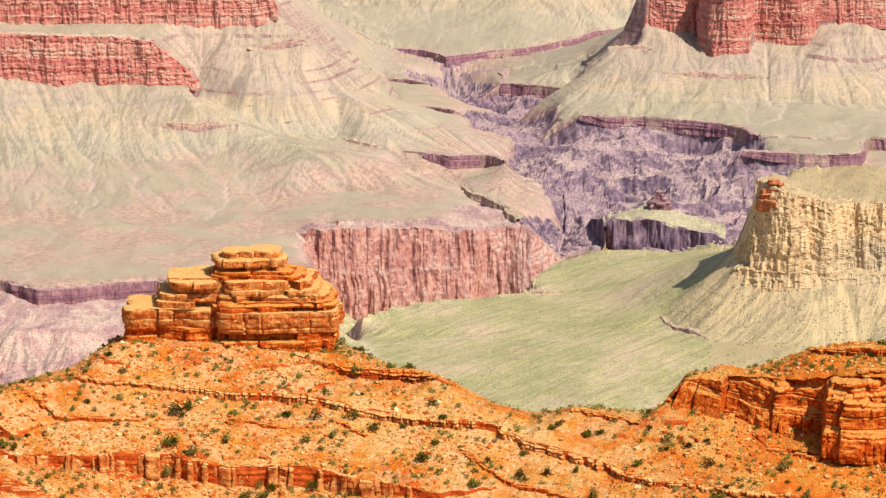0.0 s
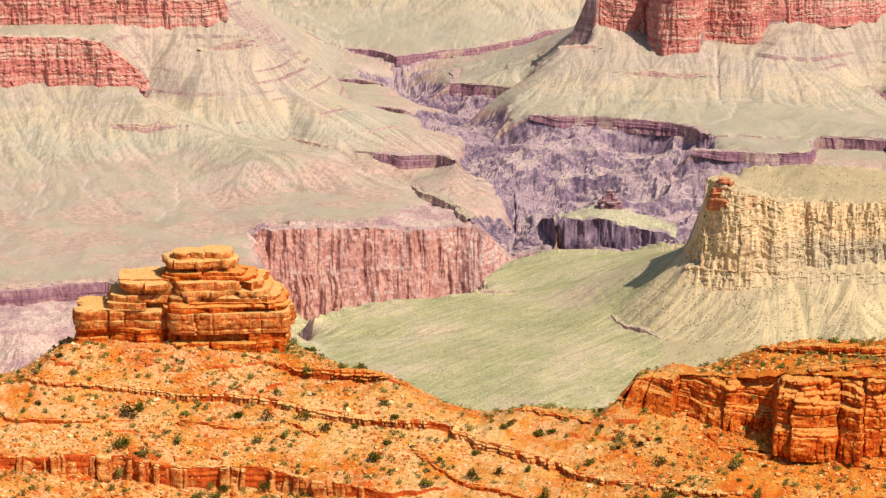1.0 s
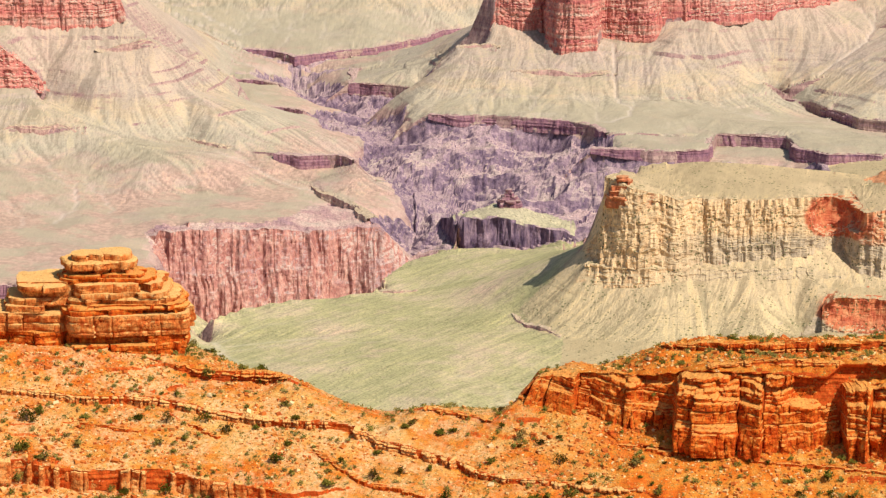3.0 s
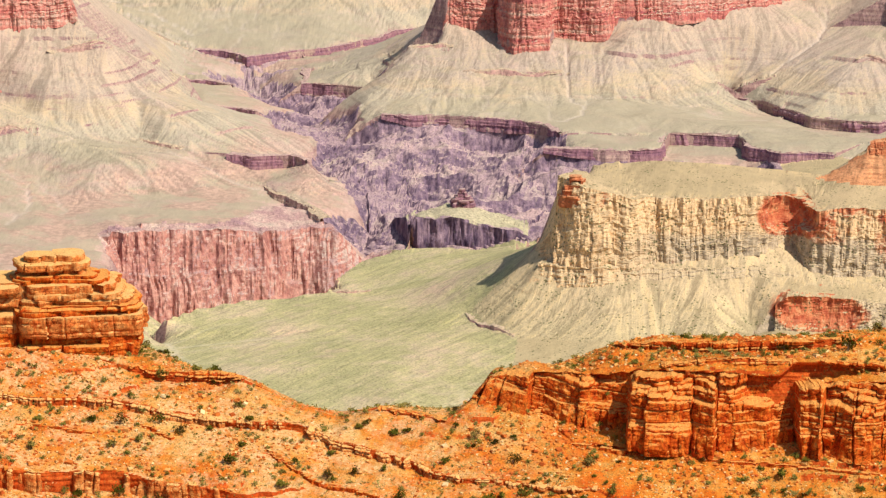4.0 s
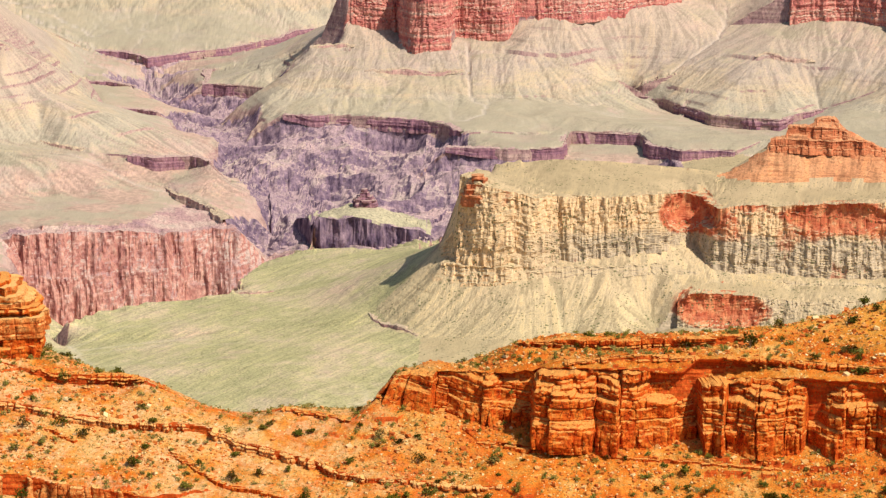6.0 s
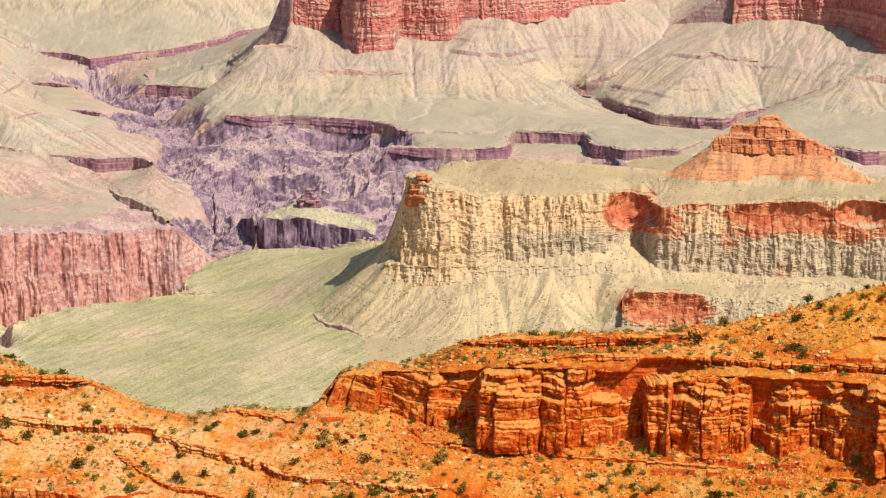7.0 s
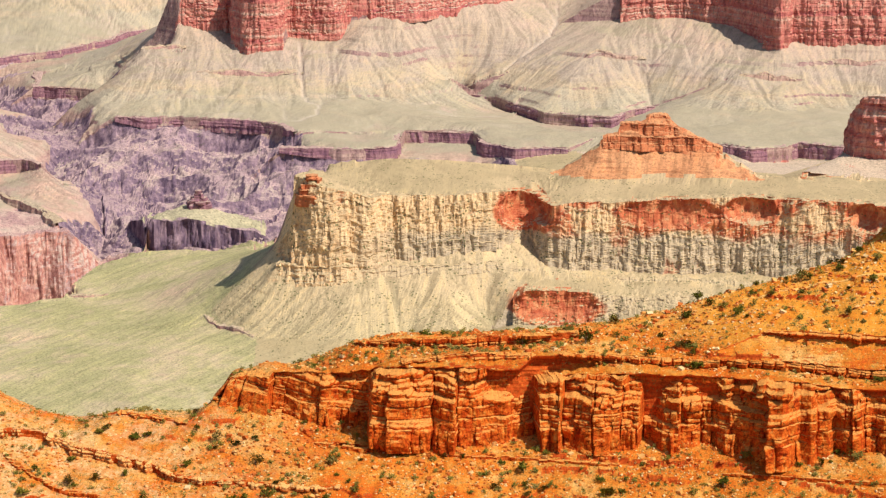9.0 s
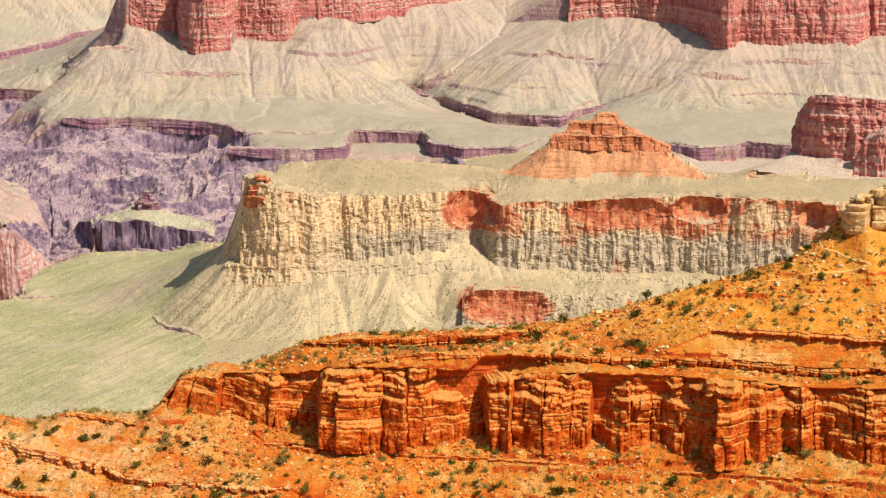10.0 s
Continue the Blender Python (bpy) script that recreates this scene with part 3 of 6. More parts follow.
    ("mesa_crest", 0, 3, 0, [(50.38, 2755.5, 90.77), (64.15, 2753.3, 107.3), (70.24, 2753.1, 141.4), (73.78, 2749, 163.5), (90.15, 2734.5, 160.3), (114.7, 2719.6, 152.6), (140, 2722.4, 145.9), (163.4, 2737.1, 144.2), (185.5, 2729.7, 144.8), (219.1, 2725.2, 144.5), (258.3, 2721.8, 147.4), (268.7, 2734.8, 146.9), (295.8, 2754.2, 141.4), (316.9, 2747.8, 138.3), (322.5, 2716.9, 135.8), (358.9, 2708.3, 141), (386.5, 2702.5, 140), (441.9, 2694, 144.2), (497.7, 2688.3, 147.3), (544.7, 2681.2, 145.7), (567.2, 2666.3, 147.7), (606, 2661.9, 146.8), (646.8, 2642, 145.7), (710.9, 2625.4, 133.8), (866.3, 2578.3, 132.6)]),
    ("mesa_foot", 0, 3, 0, [(39.53, 2737.7, 68.25), (56.49, 2735.4, 74.25), (77.58, 2720.9, 82.93), (113.4, 2703.6, 86.72), (138.6, 2704.4, 86.63), (162, 2719.2, 85.17), (184.2, 2713.8, 88.27), (217.9, 2711.3, 91.66), (257.3, 2709.8, 98.16), (269.7, 2720.7, 96.7), (294.7, 2742.2, 100), (315.2, 2729.9, 92.67), (320.4, 2695, 79.52), (356.9, 2688.4, 76.86), (401.1, 2680.2, 75.59), (440.2, 2676, 73.47), (495.6, 2668.4, 74.15), (534.4, 2662.9, 73.5), (565.2, 2648.4, 84.28), (604.1, 2645.9, 93.23), (643.7, 2622.2, 98.96), (707.5, 2605.7, 90.14), (862.1, 2558.7, 92.29)]),
    ("mesa_ledge", 0, 3, 0, [(49.45, 2719.6, 79.16), (71.57, 2709.1, 78.83), (112.8, 2691.6, 80.87), (160.6, 2697.2, 79.81), (216.3, 2691.3, 81.22), (261.2, 2691.4, 83.79), (316.3, 2679.4, 75.12), (382.3, 2666.7, 72.17), (464.1, 2649.7, 72.24), (544.9, 2630.1, 70.63)]),
    ("mesa_ledge_foot", 0, 3, 0, [(36.66, 2709.8, 59.21), (71.08, 2699.1, 62.19), (115.1, 2683.5, 66.69), (159.9, 2687.2, 67.78), (215.6, 2683.4, 72.75), (260.5, 2683.4, 76.44), (309.9, 2672.1, 70.06), (381.2, 2658.8, 67.17), (462.9, 2641.8, 66.69), (543.5, 2622.3, 65.7)]),
    ("green_side", 0, 3, 0, [(49.26, 2829.6, 72.16), (46.48, 2989.6, 39.04)]),
    ("fan_ledge", 3, 3, 0, [(-20.4, 2723.5, 27), (-11.4, 2697.6, 24), (0.8, 2678.4, 24), (14.4, 2650.9, 25), (26.7, 2632.2, 25)]),
    ("green_fan", 0, 3, 0, [(-89.44, 2849.6, 10), (-97.21, 2717.5, 11), (-98.56, 2583.4, 12), (-78.95, 2440.4, 13), (-8.375, 2340.8, 14)]),
    ("fan_mid", 0, 3, 0, [(110.5, 2587.6, 33.93), (164.3, 2584.8, 33.47), (218.2, 2580.8, 38.87), (250.4, 2577.9, 41.14)]),
    ("fan_low", 0, 3, 0, [(17.1, 2439.9, 10.78), (144.3, 2435.7, -1.785), (297.2, 2421.8, -1.629), (498.2, 2388.6, 2.864), (786, 2309.9, 7.842)]),
    ("outcrop_top", 0, 3, 0, [(277.2, 2637.5, 58.42), (288.1, 2636.3, 68.67), (322, 2632.4, 67.78), (349.3, 2628.9, 66.36), (398.3, 2621.9, 61.37), (430.8, 2616.8, 64.77), (484.8, 2607.3, 63.11)]),
    ("outcrop_foot", 0, 3, 0, [(255, 2625.6, 30.06), (282.4, 2622.8, 35.84), (320.6, 2618.5, 33.86), (353.2, 2614.2, 37.6), (396.4, 2608, 51.78), (439.5, 2601.1, 57.08)]),
    ("hill_foot", 0, 3, 0, [(332.2, 2795.3, 153.2), (363.9, 2791.4, 142.3), (398.3, 2786.7, 136.7), (444.1, 2779.7, 135), (489.6, 2772.1, 137.6), (523.5, 2765.9, 142.4), (551.5, 2760.4, 151.2)]),
    ("hill_bed_foot", 0, 3, 0, [(386.2, 2829.8, 172.5), (403.6, 2827.3, 171.5), (449.9, 2820.3, 170.3), (490.2, 2813.6, 171.6), (516.1, 2809, 166.1)]),
    ("hill_bed_top", 0, 3, 0, [(390.2, 2834.3, 182.4), (410, 2831.5, 183.2), (450.5, 2825.3, 182.5), (485, 2819.6, 183.6), (512.9, 2814.7, 171)]),
    ("hill_two_foot", 0, 3, 0, [(406.3, 2839.1, 186.1), (434.1, 2835, 184.6), (457.3, 2831.3, 184.9), (479.3, 2827.7, 184.6)]),
    ("hill_two_top", 0, 3, 0, [(409, 2842.7, 194.3), (428.8, 2839.8, 195.1), (454.9, 2835.7, 194.9), (470.6, 2833.2, 189.7)]),
    ("hill_cap_foot", 0, 3, 0, [(429.4, 2843.8, 195.6), (443.9, 2841.5, 195.2), (463, 2838.5, 194.9)]),
    ("hill_cap_top", 0, 3, 0, [(436.9, 2846.7, 199.8), (444.4, 2845.5, 202.3), (456, 2843.7, 202.4), (462.4, 2842.6, 198.3)]),
    ("hill_back", 0, 3, 0, [(377.9, 2900.5, 135.8), (413.7, 2895.6, 134.3), (461.1, 2888.4, 133.7), (508.4, 2880.5, 133.3), (555.4, 2871.8, 131.2)]),
    ("green_rim", 0, 3, 110, [(-351, 2748.9, 0), (-332.8, 2791.3, 0.6667), (-302.6, 2838.6, 1.333), (-246.3, 2877, 2), (-210.7, 2883, 2.667), (-170.8, 2899.8, 3.333), (-167.2, 2960.9, 4), (-143.7, 3046.5, 4.667), (-98.53, 3106.2, 5.333), (-60.31, 3116, 6), (-8.888, 3100.6, 6.667), (22.98, 3115.6, 7.333), (48.69, 3133, 8)]),
    ("green_cliff", 4, 3, 0, [(-173.1, 2907.2, 4), (-151.6, 2901.5, 4), (-124.3, 2899.1, 4)]),
    ("green_low", 0, 3, 0, [(-337.4, 2640.8, -8), (-277, 2598.2, -6.4), (-199.4, 2518.6, -4.8), (-157.7, 2449.7, -3.2), (-104, 2403.5, -1.6), (-28.58, 2405.5, 0)]),
    ("green_notch", 0, 3, 0, [(-354.5, 2799.2, -20), (-328.6, 2754.7, -14), (-324.1, 2766.8, -8)]),
    ("apron", 0, 3, 0, [(-312.8, 2467.4, -10), (-108.8, 2413.6, -10)]),
    ("base", 0, 3, 0, [(-782.2, 2258.7, -30), (-441.6, 2292.3, -30), (-148.9, 2321.2, -30), (177.7, 2353.5, -30)]),
    ("base_e", 0, 3, 0, [(276, 2245.4, -10), (594, 2217.4, -10), (776.2, 2201.3, -10)]),
    ("l2_talus", 0, 3, 0, [(-630.5, 3645.9, 121.2), (-580.7, 3618.7, 111.2), (-521.8, 3627.7, 103.2), (-467, 3670.4, 91.11), (-418, 3776.9, 68.25)]),
    ("gorge_b", 0, 3, 0, [(-370.8, 4273.9, 29.45), (-360.3, 4214.6, 19.65), (-316.9, 4027.6, 18.57), (-280.8, 3930, 20.88)]),
    ("gorge_f", 0, 3, 0, [(-236.9, 3692.4, 18.56), (-213.1, 3613.7, 18.33), (-184.2, 3495.1, 15.51), (-149.1, 3366.7, -8.315), (-159.2, 3296.2, -28.61)]),
]
NEAR_LINES = [
    ("crest_w", 0, 3, 1, [(-362.61, 1051.22, 388.68), (-311.14, 1073.83, 387.98), (-281.04, 1094.49, 390.74), (-268.68, 1102.74, 392.46), (-257.59, 1127.96, 391.61), (-244.62, 1148.23, 398.1), (-243.13, 1171.03, 394.83), (-224.98, 1174.65, 395.4), (-200.64, 1179.05, 395.41), (-176.17, 1182.95, 393), (-150.31, 1186.52, 389.15), (-135.58, 1157.08, 392.63), (-122.55, 1149.49, 388.72), (-102.89, 1133.34, 390.38), (-89.023, 1124.48, 386.55), (-76.588, 1116.38, 383.06), (-62.181, 1111.26, 381.27), (-48.362, 1114.95, 382.31)]),
    ("crest_m", 0, 3, 1, [(-41.45, 1117.23, 382.83), (-34.439, 1117.67, 382.18), (-22.753, 1118.17, 381.39), (-13.415, 1118.52, 381.07), (-6.5007, 1118.78, 385.08), (-2.3666, 1119, 387.8)]),
    ("crest_e", 0, 3, 1, [(1.5618, 1121, 396.58), (5.7668, 1122.19, 397.12), (15.147, 1123.3, 399.99), (26.832, 1124.28, 398.98), (38.603, 1125.14, 402.12), (50.41, 1125.87, 407.24), (57.511, 1126.73, 408.55), (71.672, 1127.12, 411.29), (90.539, 1126.97, 410.92), (104.73, 1126.94, 411.1), (130.67, 1125.44, 412.13)]),
    ("crest_f", 0, 3, 1, [(161.87, 1127.44, 414.61), (186.23, 1130.36, 418.26), (210.59, 1132.79, 425.74), (235.04, 1134.71, 430.93), (259.42, 1136.16, 438.72), (272.24, 1139.94, 446.23), (280.54, 1144.72, 451.2), (290.99, 1148.92, 462.47), (303.64, 1152.47, 464.75), (335.45, 1150.49, 472.52), (393.36, 1138.99, 481.17)]),
    ("bench_w", 0, 3, 0, [(-238.81, 1120.84, 403.83), (-233.42, 1124.02, 404.63), (-216.01, 1127.49, 404.67), (-195.99, 1130.13, 404.02), (-191.84, 1126.79, 402.54), (-168.13, 1128.55, 400.74), (-144.59, 1131.8, 400.5)]),
    ("ledge_1", 3.4, 0.5, 0, [(-248.42, 1097.76, 396.06), (-234.36, 1098.27, 394.61), (-211.3, 1101.11, 393.26), (-194.69, 1100.51, 391.47), (-180.56, 1100.36, 390.21), (-169.18, 1102.9, 390.3), (-155.11, 1103.15, 389.41), (-140.73, 1100.72, 387.6), (-121.57, 1096.48, 385), (-102.75, 1094.07, 383.35), (-81.988, 1094.73, 383.03), (-72.541, 1091.79, 381.76), (-62.799, 1083.38, 378.55), (-46.506, 1077, 376.2), (-32.726, 1072.1, 374.55), (-21.204, 1063.39, 371.7), (-9.9788, 1059.95, 370.78), (3.3539, 1058.19, 370.57), (21.012, 1053.31, 369.64), (42.857, 1049.77, 369.59)]),
    ("ledge_2", 4.4, 0.6, 0, [(-150.97, 1125.52, 398.06), (-138.8, 1123.46, 396.48), (-124.51, 1123.32, 395.68), (-110.35, 1124.08, 395.37), (-102.5, 1121.2, 393.92)]),
    ("ledge_3", 8, 0.8, 0, [(-261.96, 1043.46, 378.44), (-246.9, 1047.12, 377.79), (-225.26, 1052.36, 377.09), (-203.47, 1057.52, 376.66), (-196.11, 1054.52, 374.97), (-180.09, 1053.72, 373.35), (-162.4, 1056.59, 373.01), (-144.49, 1058.1, 372.39), (-130.39, 1053.76, 370.17), (-112.11, 1051.16, 368.51), (-96.111, 1047.68, 366.84)]),
    ("ledge_14", 4, 0.6, 0, [(-358.36, 1038.81, 391.89), (-294.57, 1055.67, 387), (-272.43, 1059, 385.03), (-266.17, 1055.76, 383.09)]),
    ("gully_w", 0, 3, 0, [(-323.95, 999.829, 379.81), (-274.98, 1014.39, 376.79), (-261.37, 1017.98, 378.38), (-258.3, 1018.76, 375.94)]),
    ("ledge_4", 1.5, 0.5, 0, [(-272.12, 1087.68, 395.27), (-260.88, 1079.32, 390.71), (-252.1, 1071.05, 386.63), (-234.26, 1074.36, 385.72), (-220.77, 1076.47, 385.02)]),
    ("ledge_5", 2, 0.5, 0, [(-45.14, 1104.44, 386.35), (-33.937, 1101.96, 385.45), (-16.537, 1097.32, 383.92)]),
    ("ledge_7", 1.5, 0.5, 0, [(-141.55, 1088.64, 383.08), (-135.54, 1086.86, 382.09), (-127.99, 1081.61, 379.78)]),
    ("ledge_8", 1.6, 0.5, 0, [(34.51, 1082.85, 378.13), (54.731, 1078.41, 376.55), (68.269, 1076.92, 376.17)]),
    ("ledge_9", 1.4, 0.5, 0, [(86.139, 1072.75, 375.06), (108.59, 1069.62, 374.7), (152.89, 1059.83, 373.67)]),
    ("ledge_10", 1.5, 0.5, 0, [(194.06, 1047.58, 372.79), (217.72, 1041.08, 372.99), (273.79, 1022.17, 373.85)]),
    ("cliff_top", 0, 3, 0, [(0.60314, 1113.6, 397.16), (19.488, 1108.03, 400.14), (42.264, 1100.19, 401.73), (55.909, 1097.08, 403.67), (69.347, 1091.6, 405.31), (87.467, 1088.89, 405.85), (101.04, 1086.91, 406.06), (116.94, 1085.32, 404.94), (133.17, 1086.37, 402.39), (155.37, 1080.18, 404.25), (177.32, 1073.45, 404.61), (199.61, 1069.53, 404.92), (220.96, 1061.34, 405.24), (247.4, 1056.21, 402.75), (278.28, 1044.36, 404.81), (346.46, 1020.39, 407.97)]),
    ("cliff_foot", 0, 3, 0, [(-3.723, 1108.59, 388.33), (19.179, 1103.03, 385.74), (41.875, 1095.2, 382.64), (55.49, 1092.09, 381.53), (68.912, 1086.62, 379.68), (87.042, 1083.91, 379.06), (100.63, 1081.93, 378.82), (116.53, 1080.33, 378.88), (132.75, 1081.38, 380.06), (154.98, 1075.19, 379.16), (176.96, 1068.44, 378.46), (199.25, 1064.51, 379.04), (220.64, 1056.3, 378.34), (246.99, 1051.17, 379.65), (277.93, 1039.28, 379.83), (346.1, 1015.23, 383.21)]),
    ("bench_a", 3, 0.6, 0, [(133.76, 1091.84, 411.11), (156.5, 1088.81, 410.2), (190.42, 1083.39, 409.43), (223.99, 1076.95, 409.42), (257.21, 1069.51, 407.1), (282.91, 1063, 408.25), (353.21, 1041.75, 411.16)]),
    ("bench_b", 3, 0.6, 0, [(216, 1090.82, 419.04), (232.82, 1087.35, 419.79), (252.88, 1082.86, 419.54), (285.54, 1074.72, 418.07), (356.39, 1053.34, 421.98)]),
    ("bench_c", 2, 0.5, 0, [(69.63, 1095.79, 407.97), (101.62, 1093.29, 411.45), (124.42, 1090.93, 410.85)]),
    ("front", 0, 3, 0, [(-338.06, 972.94, 363.4), (-195.25, 1011.33, 355.24), (-65.76, 1027.9, 353.95), (78.39, 1027.01, 358.98)]),
    ("front_e", 0, 3, 0, [(125.84, 1022.28, 353.95), (267.33, 994.703, 358.98), (343.63, 970.988, 364.65)]),
    ("back", 0, 3, 0, [(-438.36, 1255.68, 225.09), (-252.86, 1305.74, 213.39), (-84.583, 1327.31, 211.5), (102.73, 1326.03, 218.64)]),
    ("back_e", 0, 3, 0, [(162.82, 1320, 211.5), (346.66, 1284.03, 218.64), (445.72, 1253.09, 226.72)]),
    ("ledge_11", 2.2, 0.5, 0, [(-6.4654, 1111.1, 389.38), (10.088, 1108.19, 387.87), (28.367, 1102.48, 385.44), (46.458, 1095.01, 382.58)]),
    ("ledge_12", 1.2, 0.4, 0, [(-185.08, 1084.64, 384.65), (-175.64, 1083.66, 383.53), (-166.21, 1082.6, 382.44), (-156.75, 1081.1, 381.24)]),
    ("ledge_13", 1.6, 0.4, 0, [(-87.218, 1074.47, 375.74), (-67.755, 1056.03, 369.06), (-54.167, 1052.85, 367.91), (-42.828, 1048.33, 366.45)]),
    ("bench_d", 4.2, 0.6, 0, [(53.646, 1119.72, 409.96), (71.17, 1119.34, 411.6), (89.865, 1118.6, 411.38), (103.9, 1117.98, 411.71), (129.57, 1115.9, 413.12), (150.52, 1113.88, 414.87)]),
    ("bench_e", 6, 0.8, 0, [(282.35, 1149.84, 448.35), (289.72, 1151.1, 457.85), (297.99, 1152.09, 461.22), (306.8, 1152.88, 462.39), (334.98, 1148.13, 468.06)]),
]


def lattice(ix, iy, iz, seed):
    h = (ix * 374761393 + iy * 668265263 + iz * 2147483647 + seed * 1274126177) & 0xFFFFFFFF
    h = ((h ^ (h >> 13)) * 1274126177) & 0xFFFFFFFF
    return ((h ^ (h >> 16)) & 0xFFFFFF) / float(0xFFFFFF)


def value(x, y, z, seed=0):
    """Smooth noise of 0 to 1 on a grid of one."""
    fx, fy, fz = np.floor(x), np.floor(y), np.floor(z)
    ix, iy, iz = fx.astype(np.int64), fy.astype(np.int64), fz.astype(np.int64)
    u, v, w = x - fx, y - fy, z - fz
    u, v, w = u * u * (3 - 2 * u), v * v * (3 - 2 * v), w * w * (3 - 2 * w)
    out = 0
    for a in (0, 1):
        for b in (0, 1):
            for c in (0, 1):
                out = out + lattice(ix + a, iy + b, iz + c, seed) * (u if a else 1 - u) * (v if b else 1 - v) * (w if c else 1 - w)
    return out


def fbm(x, y, z, octaves=4, seed=0, ridged=False):
    """Sum of octaves, about -1 to 1; ridged gives sharp crests near 1."""
    out, amp, total = 0, 1.0, 0
    for k in range(octaves):
        n = value(x, y, z, seed + k) * 2 - 1
        out = out + amp * ((1 - 2 * np.abs(n)) if ridged else n)
        total += amp
        x, y, z, amp = x * 2.03 + 7.1, y * 2.03 + 3.7, z * 2.03 + 1.3, amp * 0.5
    return out / total


def sheet_net(lines, extra):
    """Triangles over all lines: points with heights, triangles, and the line that each point came from."""
    pts, edges, src = [], [], []

    def add(name, row):
        first = len(pts)
        pts.extend(row)
        src.extend([name] * len(row))
        edges.extend((first + i, first + i + 1) for i in range(len(row) - 1))

    for name, cliff, lean, drop, row in lines:
        add(name, row)
        far = [math.hypot(x, y) for x, y, z in row]
        if cliff:
            n = len(row) - 1
            add(name + "_low", [(x * (1 - lean / d), y * (1 - lean / d), z - cliff * (0.35 + 0.65 * min(1, 4 * i / n, 4 * (n - i) / n)))
                                for i, ((x, y, z), d) in enumerate(zip(row, far))])
        if drop > 1:
            add(name + "_lee", [(x * (1 + 45 / d), y * (1 + 45 / d), z - drop) for (x, y, z), d in zip(row, far)])
        elif drop:
            for out, down in extra:
                add(name + "_lee", [(x * (1 + out / d), y * (1 + out / d), z - down) for (x, y, z), d in zip(row, far)])

    v2, _, tris, vorig, _, _ = geometry.delaunay_2d_cdt([Vector((x, y)) for x, y, z in pts], edges, [], 0, 1e-4)
    xyz, names = np.zeros((len(v2), 3)), []
    known = []
    for i, v in enumerate(v2):
        xyz[i, :2] = v
        known.append(bool(vorig[i]))
        xyz[i, 2] = pts[vorig[i][0]][2] if vorig[i] else 0
        names.append(src[vorig[i][0]] if vorig[i] else "")
    kp = np.array([i for i, k in enumerate(known) if k])
    for i, k in enumerate(known):
        if not k:
            d = ((xyz[kp, :2] - xyz[i, :2]) ** 2).sum(1)
            near = kp[np.argsort(d)[:4]]
            w = 1 / (np.sort(d)[:4] + 1)
            xyz[i, 2] = (xyz[near, 2] * w).sum() / w.sum()
            names[i] = names[near[0]]
    return xyz, np.array(tris), names


def fan(xyz, tris, kinds, turns, bands):
    """Cuts the triangles along bearings and lays even rows over each cut: plan distance, height, steepness, kind."""
    edge, owner = {}, []
    for t, (a, b, c) in enumerate(tris):
        for i, j in ((a, b), (b, c), (c, a)):
            edge.setdefault((min(i, j), max(i, j)), []).append(t)
    e = np.array(list(edge))
    owners = [set(v) for v in edge.values()]
    p, q = xyz[e[:, 0]], xyz[e[:, 1]]
    out = np.zeros((len(turns), sum(n for _, n in bands), 4))
    for c, a in enumerate(turns):
        s, k = math.sin(a), math.cos(a)
        np1, np2 = p[:, 0] * k - p[:, 1] * s, q[:, 0] * k - q[:, 1] * s
        hit = np.nonzero((np1 * np2 < 0))[0]
        u = np1[hit] / (np1[hit] - np2[hit])
        at = p[hit] + u[:, None] * (q[hit] - p[hit])
        d = at[:, 0] * s + at[:, 1] * k
        o = np.argsort(d)
        hit, d, z = hit[o], d[o], at[o, 2]
        seg = np.zeros(len(d), int)
        for i in range(len(d) - 1):
            both = owners[hit[i]] & owners[hit[i + 1]]
            seg[i] = kinds[both.pop()] if both else (seg[i - 1] if i else 0)
        dd, dz = np.diff(d), np.diff(z)
        length = np.hypot(dd, dz)
        dip = np.abs(np.diff((z - EYE) / d))
        cost = dip + 0.12 * length / d[:-1] + 1e-9
        run = np.concatenate([[0], np.cumsum(cost)])
        stops = np.interp([-1.0] + [far for far, _ in bands], d, run)
        pos = np.concatenate([np.linspace(lo, hi, n, endpoint=False) for lo, hi, (_, n) in zip(stops, stops[1:], bands)])
        pos[-1] = run[-1]
        out[c, :, 0], out[c, :, 1] = np.interp(pos, run, d), np.interp(pos, run, z)
        i = np.clip(np.searchsorted(run, pos, "right") - 1, 0, len(dd) - 1)
        out[c, :, 2], out[c, :, 3] = np.abs(dz[i]) / (length[i] + 1e-6), seg[i]
    return out


def soften(a, times):
    for _ in range(times):
        a[1:-1] = (a[:-2] + 2 * a[1:-1] + a[2:]) / 4
        a[:, 1:-1] = (a[:, :-2] + 2 * a[:, 1:-1] + a[:, 2:]) / 4
    return a


def part(name, bm, material, parent=None, label=""):
    """One mesh object from a bmesh (or a ready mesh) under a thing."""
    if isinstance(bm, bpy.types.Mesh):
        me = bm
    else:
        me = bpy.data.meshes.new(name)
        bm.to_mesh(me)
        bm.free()
    if material and not me.materials:
        me.materials.append(material)
    ob = new(name, me)
    if parent:
        ob.parent = parent
    return tagged(ob, label)


